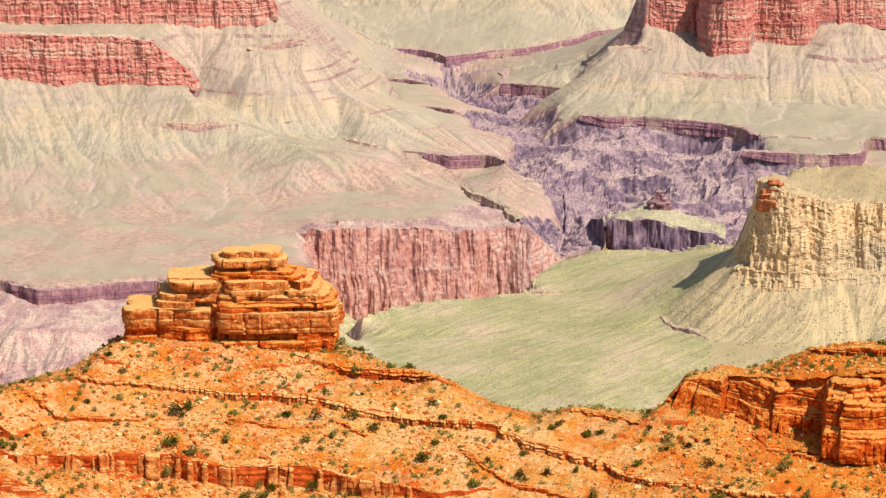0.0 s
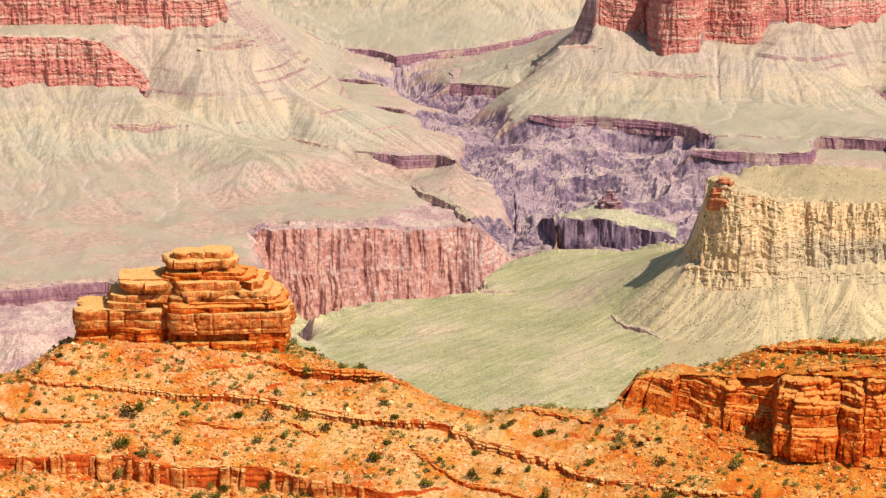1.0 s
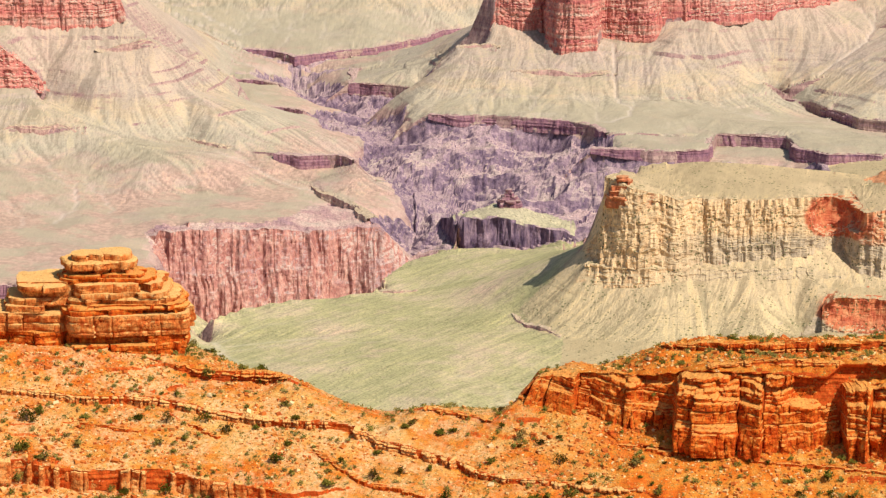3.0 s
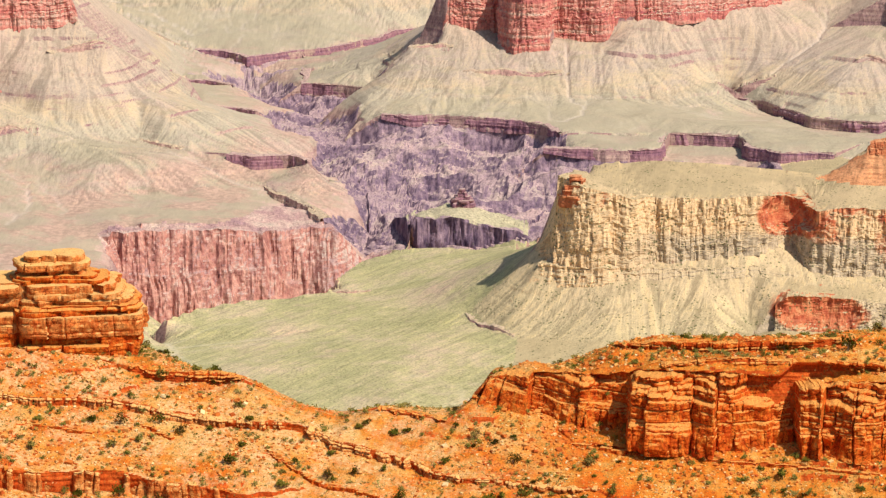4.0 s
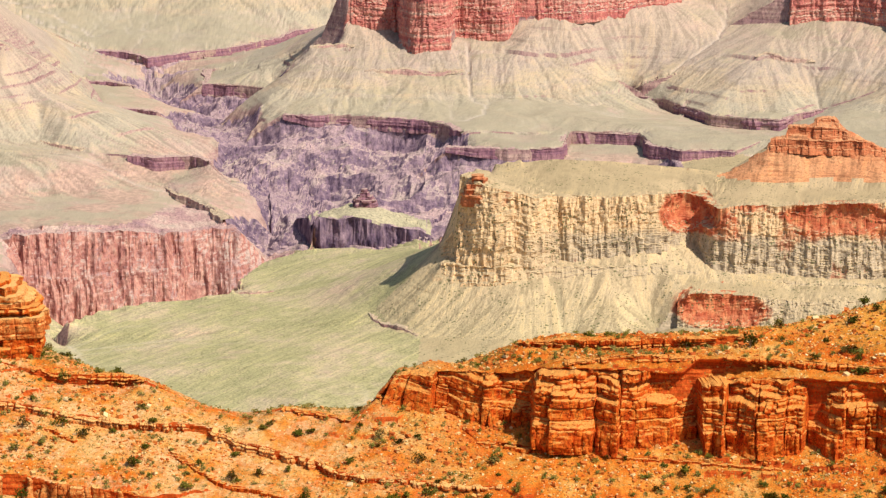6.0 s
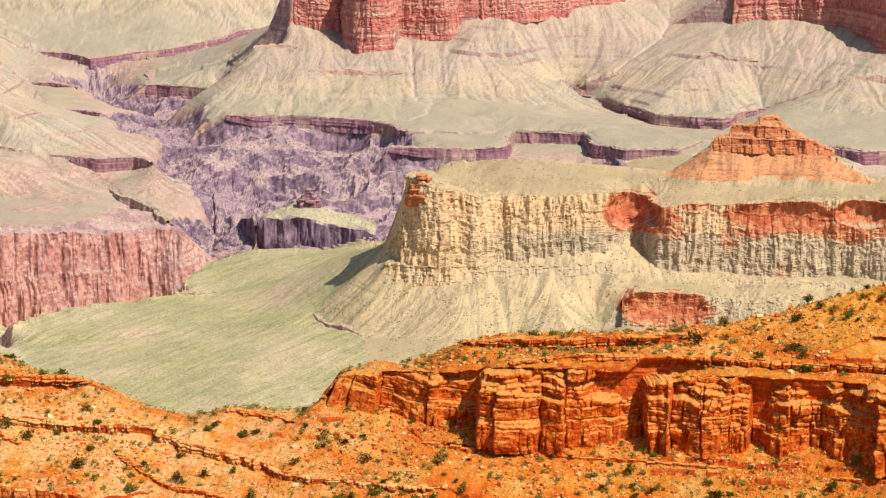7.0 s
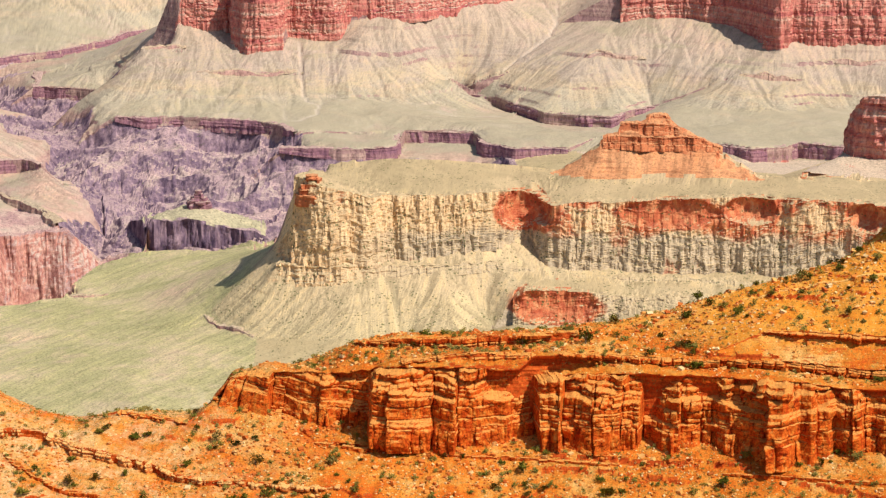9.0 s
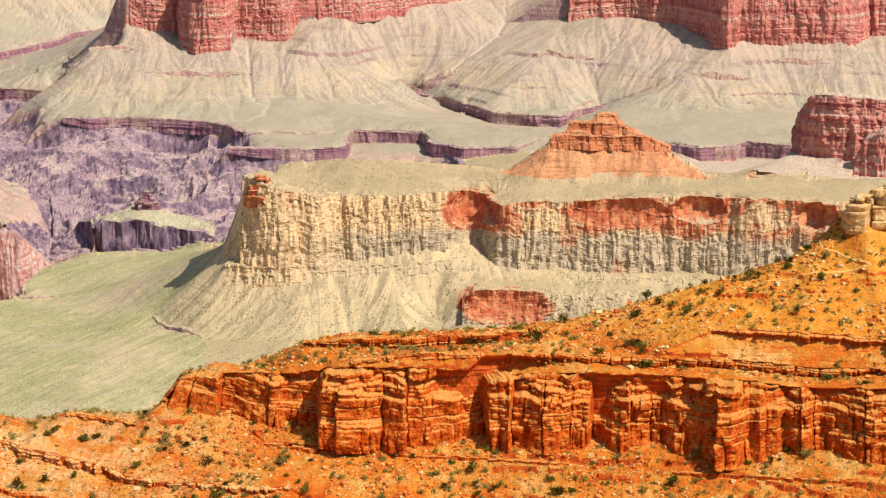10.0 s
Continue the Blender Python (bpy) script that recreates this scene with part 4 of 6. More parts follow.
def grid_mesh(name, pos, faces_mask, material, smooth=True, traits=None):
    """The mesh of those cells of a grid of points for which the mask holds."""
    cols, rows = pos.shape[:2]
    idx = np.arange(cols * rows).reshape(cols, rows)
    quad = np.stack([idx[:-1, :-1], idx[1:, :-1], idx[1:, 1:], idx[:-1, 1:]], -1)[faces_mask]
    used, inv = np.unique(quad, return_inverse=True)
    me = bpy.data.meshes.new(name)
    v = pos.reshape(-1, 3)[used]
    me.vertices.add(len(v))
    me.vertices.foreach_set("co", v.astype(np.float32).ravel())
    n = len(quad)
    me.loops.add(4 * n)
    me.loops.foreach_set("vertex_index", inv.astype(np.int32).ravel())
    me.polygons.add(n)
    me.polygons.foreach_set("loop_start", np.arange(0, 4 * n, 4, dtype=np.int32))
    me.polygons.foreach_set("use_smooth", np.full(n, smooth))
    me.update(calc_edges=True)
    me.validate()
    me.materials.append(material)
    for trait, field in (traits or {}).items():
        me.attributes.new(trait, "FLOAT", "POINT").data.foreach_set("value", field.reshape(-1)[used].astype(np.float32))
    return me


# kinds of ground: name of the object, material, label, category, words that its lines begin with
KINDS = [
    ("ground", M_PLATEAU, "pale green and tan canyon plateau with eroded slopes", "ground", ()),
    ("green_platform", M_GREEN, "grey-green scrub platform inside the canyon", "plateau", ("green", "apron", "base")),
    ("inner_gorge", M_GORGE, "dark purple schist inner gorge with steep ribs", "gorge", ("gorge",)),
    ("gorge_wall", M_PINK, "pink granite gorge wall with vertical clefts", "cliff", ("wall", "bulge", "left_gorge")),
    ("mesa", M_MESA, "cream and red limestone mesa with talus fans", "mesa", ("mesa", "fan", "outcrop")),
    ("hill", M_HILL, "red stepped hill on the mesa top", "hill", ("hill",)),
    ("rock_temple_west", M_TEMPLE, "red-walled rock temple above pale talus", "butte", ("temple_l",)),
    ("rock_temple", M_TEMPLE, "red-walled rock temple with a buttress", "butte", ("temple_r_",)),
    ("rock_temple_east", M_TEMPLE, "red-walled rock temple in part shade", "butte", ("temple_r2",)),
    ("knoll", M_KNOLL, "green-topped dark knoll in the inner gorge", "hill", ("knob",)),
    ("dark_mesa", M_TEMPLE, "dark red mesa with a shaded face", "mesa", ("dark",)),
]


def kind_of(names, tris):
    """Kind of each triangle, times three, plus its layer: 0 slope, 1 cliff, 2 top."""
    of = []
    for n in names:
        k = 0
        for i, kind in enumerate(KINDS):
            if any(n.startswith(w) for w in kind[4]):
                k = i
        of.append(k)
    out = []
    for t in tris:
        c = sorted(of[i] for i in t if not names[i].endswith("_low"))
        mine = [names[i] for i in t]
        high = any("back" in n or "lee" in n for n in mine)
        wall = all("foot" in n or "top" in n or "crest" in n for n in mine) and any("foot" in n for n in mine) and not all("foot" in n for n in mine) and len({n.rsplit("_", 1)[0] for n in mine}) == 1
        if c[:1] == [0] and c.count(2) > 1:
            c = [2]
        layer = 2 if high else 1 if wall else 0
        if c and "temple" in KINDS[c[0]][0] and layer == 0:
            c = [0]
        out.append((c[0] if c else 0) * 3 + layer)
    return np.array(out)


def settle(d, z, s, times, top=0.62):
    """Rounds the gentle ground and leaves cliffs and their rims as they are."""
    hard = np.maximum.reduce([s, np.roll(s, 1, 1), np.roll(s, -1, 1)])
    w = np.clip((top - hard) / 0.25, 0, 1)[1:-1, 1:-1] * 0.5
    for _ in range(times):
        for a in (d, z):
            mean = (a[:-2, 1:-1] + a[2:, 1:-1] + a[1:-1, :-2] + a[1:-1, 2:]) / 4
            a[1:-1, 1:-1] += w * (mean - a[1:-1, 1:-1])


COLS = 1240
BANDS = [(2480, 20), (2640, 84), (2800, 58), (2960, 30), (3300, 70), (3650, 60), (3830, 60), (4120, 84), (4900, 46)]
turns = np.radians(np.linspace(-15.0, 15.6, COLS))
xyz, tris, names = sheet_net(FAR_LINES, ())
cut = fan(xyz, tris, kind_of(names, tris), turns, BANDS)
D, Z, S, K = (cut[:, :, i].copy() for i in range(4))
K = K.astype(int)
cc, rr = np.meshgrid(np.arange(K.shape[0]), np.arange(K.shape[1]), indexing="ij")
wob = fbm(cc / 22.0, rr / 22.0, rr * 0.0, 4, 81), fbm(cc / 22.0, rr / 22.0, rr * 0.0 + 9, 4, 83)
K = K[np.clip(cc + (wob[0] * 12).astype(int), 0, K.shape[0] - 1), np.clip(rr + (wob[1] * 3).astype(int), 0, K.shape[1] - 1)]
LAYER, K = K % 3, K // 3
settle(D, Z, S, 90, 0.86)
S = soften(S, 2)
T = turns[:, None]
X, Y = D * np.sin(T), D * np.cos(T)


def by_kind(values, times=10):
    """A number for each kind of ground, blended across the borders."""
    return soften(np.choose(K, values).astype(float), times)


amp = by_kind([4.0, 1.2, 22.0, 12.0, 2.5, 1.2, 5.0, 5.0, 5.0, 4.0, 4.0]) * np.where(LAYER == 2, 0.3, 1.0)
wx = fbm(X / 160, Y / 160, Z * 0, 3, 71) * 60
gull = fbm((X + wx) / 80, (Y - wx) / 80, Z * 0, 5, 3, True)
sharp = fbm((X - wx) / 75, (Y + wx) / 75, Z * 0, 5, 13, True) * by_kind([1.0, 0.3, 26, 7, 0.5, 0, 1.5, 1.5, 1.5, 4, 1])
deep = by_kind([0, 0, 0.75, 0.1, 0, 0, 0, 0, 0, 0.15, 0], 20)        # in the gorge the gullies cut down from the ribs
rise = fbm(X / 14, Y / 14, Z * 0, 4, 19) * by_kind([0.9, 0.35, 1.6, 1.6, 0.7, 0.5, 1, 1, 1, 0.8, 0.8])
Z2 = Z + (sharp + rise - deep * 22) * (1 - S) + (gull * 0.8 - deep * 0.8) * amp * (1 - S * 0.8)


def carve(z, cell, rounds, power):
    """Running water: every cell drains to its lowest neighbour and is cut down by what runs through it."""
    h, w = z.shape
    own = np.arange(h * w).reshape(h, w)
    area = None
    for _ in range(rounds):
        to, best, gap = own.copy(), np.zeros((h, w)), np.ones((h, w))
        mid = z[1:-1, 1:-1]
        for dy, dx in itertools.product((-1, 0, 1), repeat=2):
            if dy or dx:
                d = cell * math.hypot(dy, dx)
                fall = (mid - z[1 + dy:h - 1 + dy, 1 + dx:w - 1 + dx]) / d
                more = fall > best[1:-1, 1:-1]
                best[1:-1, 1:-1][more] = fall[more]
                to[1:-1, 1:-1][more] = (own[1:-1, 1:-1] + dy * w + dx)[more]
                gap[1:-1, 1:-1][more] = d
        order, target = np.argsort(z.ravel()).tolist(), to.ravel().tolist()
        run = [cell * cell] * (h * w)
        for i in reversed(order):
            if target[i] != i:
                run[target[i]] += run[i]
        area = np.array(run).reshape(h, w)
        cut = (power * area ** 0.45 / gap).ravel().tolist()
        flat = z.ravel().tolist()
        for i in order:
            r = target[i]
            if r != i:
                flat[i] = (flat[i] + cut[i] * flat[r]) / (1 + cut[i])
        z = np.array(flat).reshape(h, w)
        z[1:-1, 1:-1] += 0.04 * (z[:-2, 1:-1] + z[2:, 1:-1] + z[1:-1, :-2] + z[1:-1, 2:] - 4 * z[1:-1, 1:-1])
    return z, area


# the slopes are cut by water on an even grid and the cuts taken over to the sheet
CELL = 4.0
gx, gy = np.arange(-1240, 1300, CELL), np.arange(2300, 4880, CELL)
GX, GY = np.meshgrid(gx, gy)
GA, GD = np.arctan2(GX, GY), np.hypot(GX, GY)
col = np.clip(np.round((GA - turns[0]) / (turns[1] - turns[0])).astype(int), 0, COLS - 1).ravel()
force = by_kind([0.026, 0.012, 0.15, 0.09, 0.02, 0.015, 0.03, 0.03, 0.03, 0.07, 0.03])
gz, gk = np.zeros(col.size), np.zeros(col.size)
order = np.argsort(col, kind="stable")
ends = np.searchsorted(col[order], np.arange(COLS + 1))
for c in range(COLS):
    cells = order[ends[c]:ends[c + 1]]
    if len(cells):
        up = np.argsort(D[c], kind="stable")
        gz[cells], gk[cells] = np.interp(GD.ravel()[cells], D[c][up], Z2[c][up]), np.interp(GD.ravel()[cells], D[c][up], force[c][up])
gz, gk = gz.reshape(GX.shape), gk.reshape(GX.shape)
worn, area = carve(gz.copy(), CELL, 6, gk)


def on_sheet(field, x, y):
    """A field of the even grid read at places of the sheet."""
    u, v = np.clip((x - gx[0]) / CELL, 0, len(gx) - 1.01), np.clip((y - gy[0]) / CELL, 0, len(gy) - 1.01)
    i, j = u.astype(int), v.astype(int)
    u, v = u - i, v - j
    return (field[j, i] * (1 - u) + field[j, i + 1] * u) * (1 - v) + (field[j + 1, i] * (1 - u) + field[j + 1, i + 1] * u) * v


hard = S.copy()
for k in (1, 2, 3, 4):
    hard = np.maximum(hard, np.maximum(np.roll(S, k, 1), np.roll(S, -k, 1)))
open_ground = soften(np.clip((0.75 - hard) / 0.25, 0, 1), 3)
most = by_kind([7.0, 2.5, 30, 18, 4.5, 2.5, 7, 7, 7, 9, 5])
Z2 = Z2 + np.tanh(on_sheet(worn - gz, X, Y) / most) * most * open_ground * (1 - 0.7 * (LAYER == 2))
wash = np.clip((np.log10(on_sheet(area, X, Y)) - 3.3) / 1.6, 0, 1) * open_ground

# beds that crop out as broken ledges round the spurs
rise = np.random.RandomState(4)
level, strength = -45.0, by_kind([1.0, 0.15, 0.15, 0.35, 0.4, 1.0, 1.3, 1.3, 1.3, 0.3, 1.0]) * np.clip((S - 0.13) / 0.12, 0, 1) * open_ground * (1 - wash)
dip = Z + fbm(X / 260, Y / 260, Z * 0, 3, 91) * 7
while level < 200:
    level += rise.uniform(5, 15)
    tall, seed, part_of = rise.uniform(1.8, 5.0), rise.randint(1000), rise.uniform(-0.12, 0.18)
    q = (dip - level) / 8
    near = np.abs(q) < 1
    crop = np.zeros_like(Z)
    crop[near] = np.clip((fbm(X[near] / 85, Y[near] / 85, X[near] * 0 + seed, 4, 93) - part_of) * 7, 0, 1)
    Z2 = Z2 + crop * strength * tall * 0.5 * np.clip(q / 0.06, -1, 1) * np.clip(1 - np.abs(q), 0, 1) ** 1.4

# debris runs: grains drawn out down the slope
sy, sx = np.gradient(soften(worn.copy(), 3), CELL)
slope = np.hypot(sx, sy) + 1e-6
ux, uy = sx / slope, sy / slope
grain = np.random.RandomState(9).uniform(-1, 1, (1024, 1024))
runs = np.zeros_like(Z)
for way in (1, -1):
    px, py = X.copy(), Y.copy()
    for k in range(11):
        i = np.clip(((px - gx[0]) / CELL).astype(int), 0, len(gx) - 1)
        j = np.clip(((py - gy[0]) / CELL).astype(int), 0, len(gy) - 1)
        runs += grain[(py / 1.5).astype(int) & 1023, (px / 1.5).astype(int) & 1023] + 0.9 * grain[(py / 5.5).astype(int) & 1023, (px / 5.5 + 300).astype(int) & 1023]
        px, py = px + way * ux[j, i] * 3.2, py + way * uy[j, i] * 3.2
runs = np.clip(runs / 22 / 0.32, -1, 1) * np.clip(S * 4, 0.25, 1)
Z2 = Z2 + runs * 0.35 * open_ground * np.clip(S * 3, 0, 1)
TRAITS = {"debris_run": runs, "wash": wash}
colm = fbm(X / 22, Y / 22, Z / 110, 5, 21)
ribs = fbm(X / 9, Y / 9, Z / 60, 3, 23, True)
beds = fbm(Z * 0 + 3, Z * 0 + 5, Z / 7, 3, 31)
D2 = D + S * (colm * by_kind([3, 3, 22, 6, 5, 2, 5, 5, 5, 8, 5]) - ribs * by_kind([1, 1, 6, 2, 1, 1, 1, 1, 1, 3, 1]) - beds * by_kind([1, 1, 0, 0, 1, 1, 1, 1, 1, 0, 1]))
for ax, az, hx, hz, deep in ALCOVES:
    D2 = D2 + (K == 4) * (deep + 7) * np.sqrt(np.clip(1 - ((X - ax) / hx) ** 2 - ((Z - az) / hz) ** 2, 0, 1))
pos = np.stack([D2 * np.sin(T), D2 * np.cos(T), Z2], -1)
face_kind = K[:-1, :-1]
FAR_TURNS, FAR_D, FAR_Z = turns, D2, Z2
THINGS = {}
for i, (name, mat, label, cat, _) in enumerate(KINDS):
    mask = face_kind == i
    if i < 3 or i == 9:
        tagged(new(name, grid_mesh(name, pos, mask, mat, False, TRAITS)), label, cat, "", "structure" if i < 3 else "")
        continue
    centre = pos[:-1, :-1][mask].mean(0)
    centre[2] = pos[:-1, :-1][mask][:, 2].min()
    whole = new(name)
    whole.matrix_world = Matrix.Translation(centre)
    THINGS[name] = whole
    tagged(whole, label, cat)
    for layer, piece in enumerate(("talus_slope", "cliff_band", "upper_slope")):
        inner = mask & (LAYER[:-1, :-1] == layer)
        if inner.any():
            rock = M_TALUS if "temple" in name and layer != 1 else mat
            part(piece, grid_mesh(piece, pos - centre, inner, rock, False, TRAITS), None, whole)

# the near ridge
NEAR_COLS, NEAR_BANDS = 1220, [(1100, 124), (1126, 70), (1160, 46), (1230, 20), (1400, 6)]
NEAR_ROWS = sum(n for _, n in NEAR_BANDS)
turns = np.radians(np.linspace(-15.0, 15.6, NEAR_COLS))
xyz, tris, names = sheet_net(NEAR_LINES, ((12, 2), (40, 22)))
cut = fan(xyz, tris, np.zeros(len(tris), int), turns, NEAR_BANDS)
D, Z, S = (cut[:, :, i].copy() for i in range(3))
settle(D, Z, S, 25)
east = (np.clip((turns - radians(12.6)) / radians(0.6), 0, 1)[:, None] * np.clip((D - 1112) / 8, 0, 1))[1:-1] * 0.9
for _ in range(22):                              # the hilltop is rounded
    for a in (D, Z):
        a[1:-1] += east * ((a[:-2] + a[2:]) / 2 - a[1:-1])
T = turns[:, None]
X, Y = D * np.sin(T), D * np.cos(T)
Z = Z + (fbm(X / 11, Y / 11, Z * 0, 5, 41) * 0.9 + fbm(X / 4, Y / 4, Z * 0, 4, 43, True) * 0.45) * (1 - S * 0.8)
D = D + S * (fbm(X / 5, Y / 5, Z / 6, 5, 51) * 1.8 + fbm(Z * 0, Z * 0 + 2, Z / 1.3, 3, 61) * 0.5)
D = D + 6 * soften(((S > 0.72) & (T > -0.006) & (Z > 376) & (Z < 409)).astype(float), 2)      # the ground runs in behind the cliff
# thin beds crop out as broken steps along the slopes
rise = np.random.RandomState(6)
level, dip = 350.0, Z + fbm(X / 90, Y / 90, Z * 0, 3, 45) * 3.0 + X * 0.006
give = np.clip((S - 0.1) / 0.15, 0, 1) * np.clip((0.95 - S) / 0.2, 0, 1)
while level < 470:
    level += rise.uniform(1.8, 4.6)
    tall, seed, part_of = rise.uniform(0.6, 2.0), rise.randint(1000), rise.uniform(-0.05, 0.25)
    q = (dip - level) / 2.6
    near = np.abs(q) < 1
    crop = np.clip((fbm(X[near] / 34, Y[near] / 34, X[near] * 0 + seed, 4, 47) - part_of) * 6, 0, 1) * (0.75 + 0.5 * np.sign(fbm(X[near] / 3.5, Y[near] / 3.5, X[near] * 0 + seed, 2, 49)))
    Z[near] += crop * give[near] * tall * 0.5 * np.clip(q[near] / 0.08, -1, 1) * (1 - np.abs(q[near])) ** 1.3
NEAR_D, NEAR_Z, NEAR_S = D, Z, S
pos = np.stack([D * np.sin(T), D * np.cos(T), Z], -1)
tagged(new("ridge", grid_mesh("ridge", pos, np.ones((NEAR_COLS - 1, NEAR_ROWS - 1), bool), M_RIDGE, False)),
       "orange sandstone ridge with broken ledges and scattered scrub", "ridge", "", "structure")


def ground(x, y):
    """Height and steepness of the near ridge at a place in the plan."""
    a, d = math.atan2(x, y), math.hypot(x, y)
    c = int(round((a - turns[0]) / (turns[1] - turns[0])))
    c = min(max(c, 0), NEAR_COLS - 1)
    o = np.argsort(NEAR_D[c])
    return float(np.interp(d, NEAR_D[c][o], NEAR_Z[c][o])), float(np.interp(d, NEAR_D[c][o], NEAR_S[c][o]))


# the rim on which the camera stands, and the land to the sides and behind
profile = [(-6000, 698.3), (-300, 698.3), (3.5, 698.3), (9, 682), (120, 420), (1000, 325), (1400, 190), (2250, -80), (2900, -175), (6000, -175)]
g = np.array([[(x, y, z) for y, z in profile] for x in np.linspace(-6000, 6000, 61)], float)
g[:, :, 2] -= np.abs(fbm(g[:, :, 0] / 300, g[:, :, 1] / 300, g[:, :, 2] * 0, 3, 7)) * 12 * (g[:, :, 2] < 600)
tagged(new("ground", grid_mesh("ground", g, np.ones((60, len(profile) - 1), bool), M_PLATEAU)), "tan canyon rim and surrounding land", "ground", "", "structure")


# ---- rock built of blocks: the butte, the cliff and the ledges ----
def block_mesh(seed, nx=5, ny=3, nz=4):
    """A weathered block of one metre: bedding grooves, chipped corners, uneven faces."""
    r = random.Random(seed)
    bm = bmesh.new()
    bmesh.ops.create_cube(bm, size=1)
    for axis, cuts in ((0, nx), (1, ny), (2, nz)):
        for k in range(1, cuts):
            co, no = [0, 0, 0], [0, 0, 0]
            co[axis], no[axis] = k / cuts - 0.5 + r.uniform(-0.06, 0.06), 1
            bmesh.ops.bisect_plane(bm, geom=bm.verts[:] + bm.edges[:] + bm.faces[:], plane_co=co, plane_no=no)
    off = Vector((r.uniform(0, 90), r.uniform(0, 90), r.uniform(0, 90)))
    groove = [r.uniform(-0.35, 0.4) for _ in range(2)]
    for v in bm.verts:
        p = v.co.copy()
        edge = sum(abs(abs(c) - 0.5) < 1e-4 for c in p)
        pull = 1 - (0.05 if edge == 2 else 0.12 if edge == 3 else 0)
        for g in groove:
            if abs(p.z - g) < 0.12:
                pull -= 0.045
        q = noise.noise_vector(p * 2.6 + off) * 0.075
        v.co = Vector((p.x * pull, p.y * pull, p.z * (1 - 0.03 * (edge > 1)))) + q
    me = bpy.data.meshes.new("rock_block")
    bm.to_mesh(me)
    bm.free()
    me.materials.append(M_BLOCK)
    return me


BLOCKS = [block_mesh(100 + k) for k in range(14)]
SLABS = [block_mesh(300 + k, 6, 3, 2) for k in range(8)]


def thing(name, place, label, category, group="", kind=""):
    ob = new(name)
    ob.matrix_world = place
    ob.empty_display_size = 1
    return tagged(ob, label, category, group, kind)


def lay(parent, rng, at, turn, size, name="rock_block", tilt=2.5):
    """One block under a thing: at = place in the thing's frame, turn = its bearing in radians."""
    me = rng.choice(SLABS if size[2] < 0.35 * size[0] else BLOCKS)
    ob = new(name, me)
    ob.parent = parent
    flip = rng.choice((0, math.pi))
    ob.matrix_basis = Matrix.LocRotScale(at, Euler((radians(rng.uniform(-tilt, tilt)), radians(rng.uniform(-tilt, tilt)), turn + flip)), size)
    return ob


class Path:
    """A plan line with a top and a foot height, walked by its length."""

    def __init__(self, top, foot):
        self.p = [Vector(v) for v in top]
        self.f = [Vector(v) for v in foot]
        self.s = [0.0]
        for a, b in zip(self.p, self.p[1:]):
            self.s.append(self.s[-1] + (b - a).xy.length)

    def at(self, s):
        s = min(max(s, 0), self.s[-1] - 1e-3)
        i = next(k for k in range(len(self.s) - 1) if s < self.s[k + 1])
        u = (s - self.s[i]) / (self.s[i + 1] - self.s[i])
        p = self.p[i].lerp(self.p[i + 1], u)
        d = (self.p[i + 1] - self.p[i]).xy
        return p, self.f[i].lerp(self.f[i + 1], u), math.atan2(d.y, d.x)


def courses(parent, path, rng, bands, wide, deep, bay=0.0, gap=0.0, step=0.0, jut=0.5, proud=0.8):
    """Blocks in courses along a path. bands = shares of the height from foot to top; bay = how far the wall swings in and out."""
    base = parent.matrix_world.inverted()
    for k, (lo, hi) in enumerate(bands):
        s = -rng.uniform(0, wide[0])
        while s < path.s[-1]:
            w = rng.uniform(*wide) * (1.15 - 0.3 * k / len(bands))
            p, foot, turn = path.at(s + w / 2)
            if rng.random() >= gap:
                h = p.z - foot.z
                n = Vector((math.sin(turn), -math.cos(turn), 0))       # out of the wall
                swing = bay * (noise.noise(Vector((s / 17, 3.1, 0))) * 1.0 + noise.noise(Vector((s / 6, 9.7, k * 0.6))) * 0.5)
                d = rng.uniform(*deep)
                at = foot.lerp(p, (lo + hi) / 2) + n * (swing + rng.uniform(-jut, jut) - d * 0.5 + proud - step * k)
                zl, zh = foot.z + h * lo, foot.z + h * hi
                swell = 0.9 + 0.6 * noise.noise(Vector((s / 9, 1.7, foot.x)))
                at.z = (zl + zh) / 2 + rng.uniform(-0.1, 0.1) * (zh - zl) - (1 - swell) * 0.4 * h
                lay(parent, rng, base @ at, turn + radians(rng.uniform(-7, 7)), (w * 1.06, d, (zh - zl) * rng.uniform(0.85, 1.3)))
            s += w


def near_line(name):
    return next(row for row in NEAR_LINES if row[0] == name)


def joints(rng, length, lo, hi):
    """Cracks along a wall: places, and for each piece between two of them how far it stands out and how it turns."""
    at, s = [-5.0], rng.uniform(0, hi)
    while s < length + 5:
        at.append(s)
        s += rng.uniform(lo, hi) * rng.choice((0.6, 1, 1, 1.5))
    return np.array(at + [length + 60]), np.array([rng.gauss(0, 1) for _ in range(len(at) + 2)]), np.array([rng.uniform(-1, 1) for _ in range(len(at) + 2)])


def beds_of(rng, low, high, thin, thick):
    z, at = low, []
    while z < high:
        z += rng.uniform(thin, thick) * rng.choice((0.5, 1, 1, 1.6))
        at.append(z)
    return np.array([low - 9] + at + [high + 30]), np.array([rng.gauss(0, 1) for _ in range(len(at) + 3)])


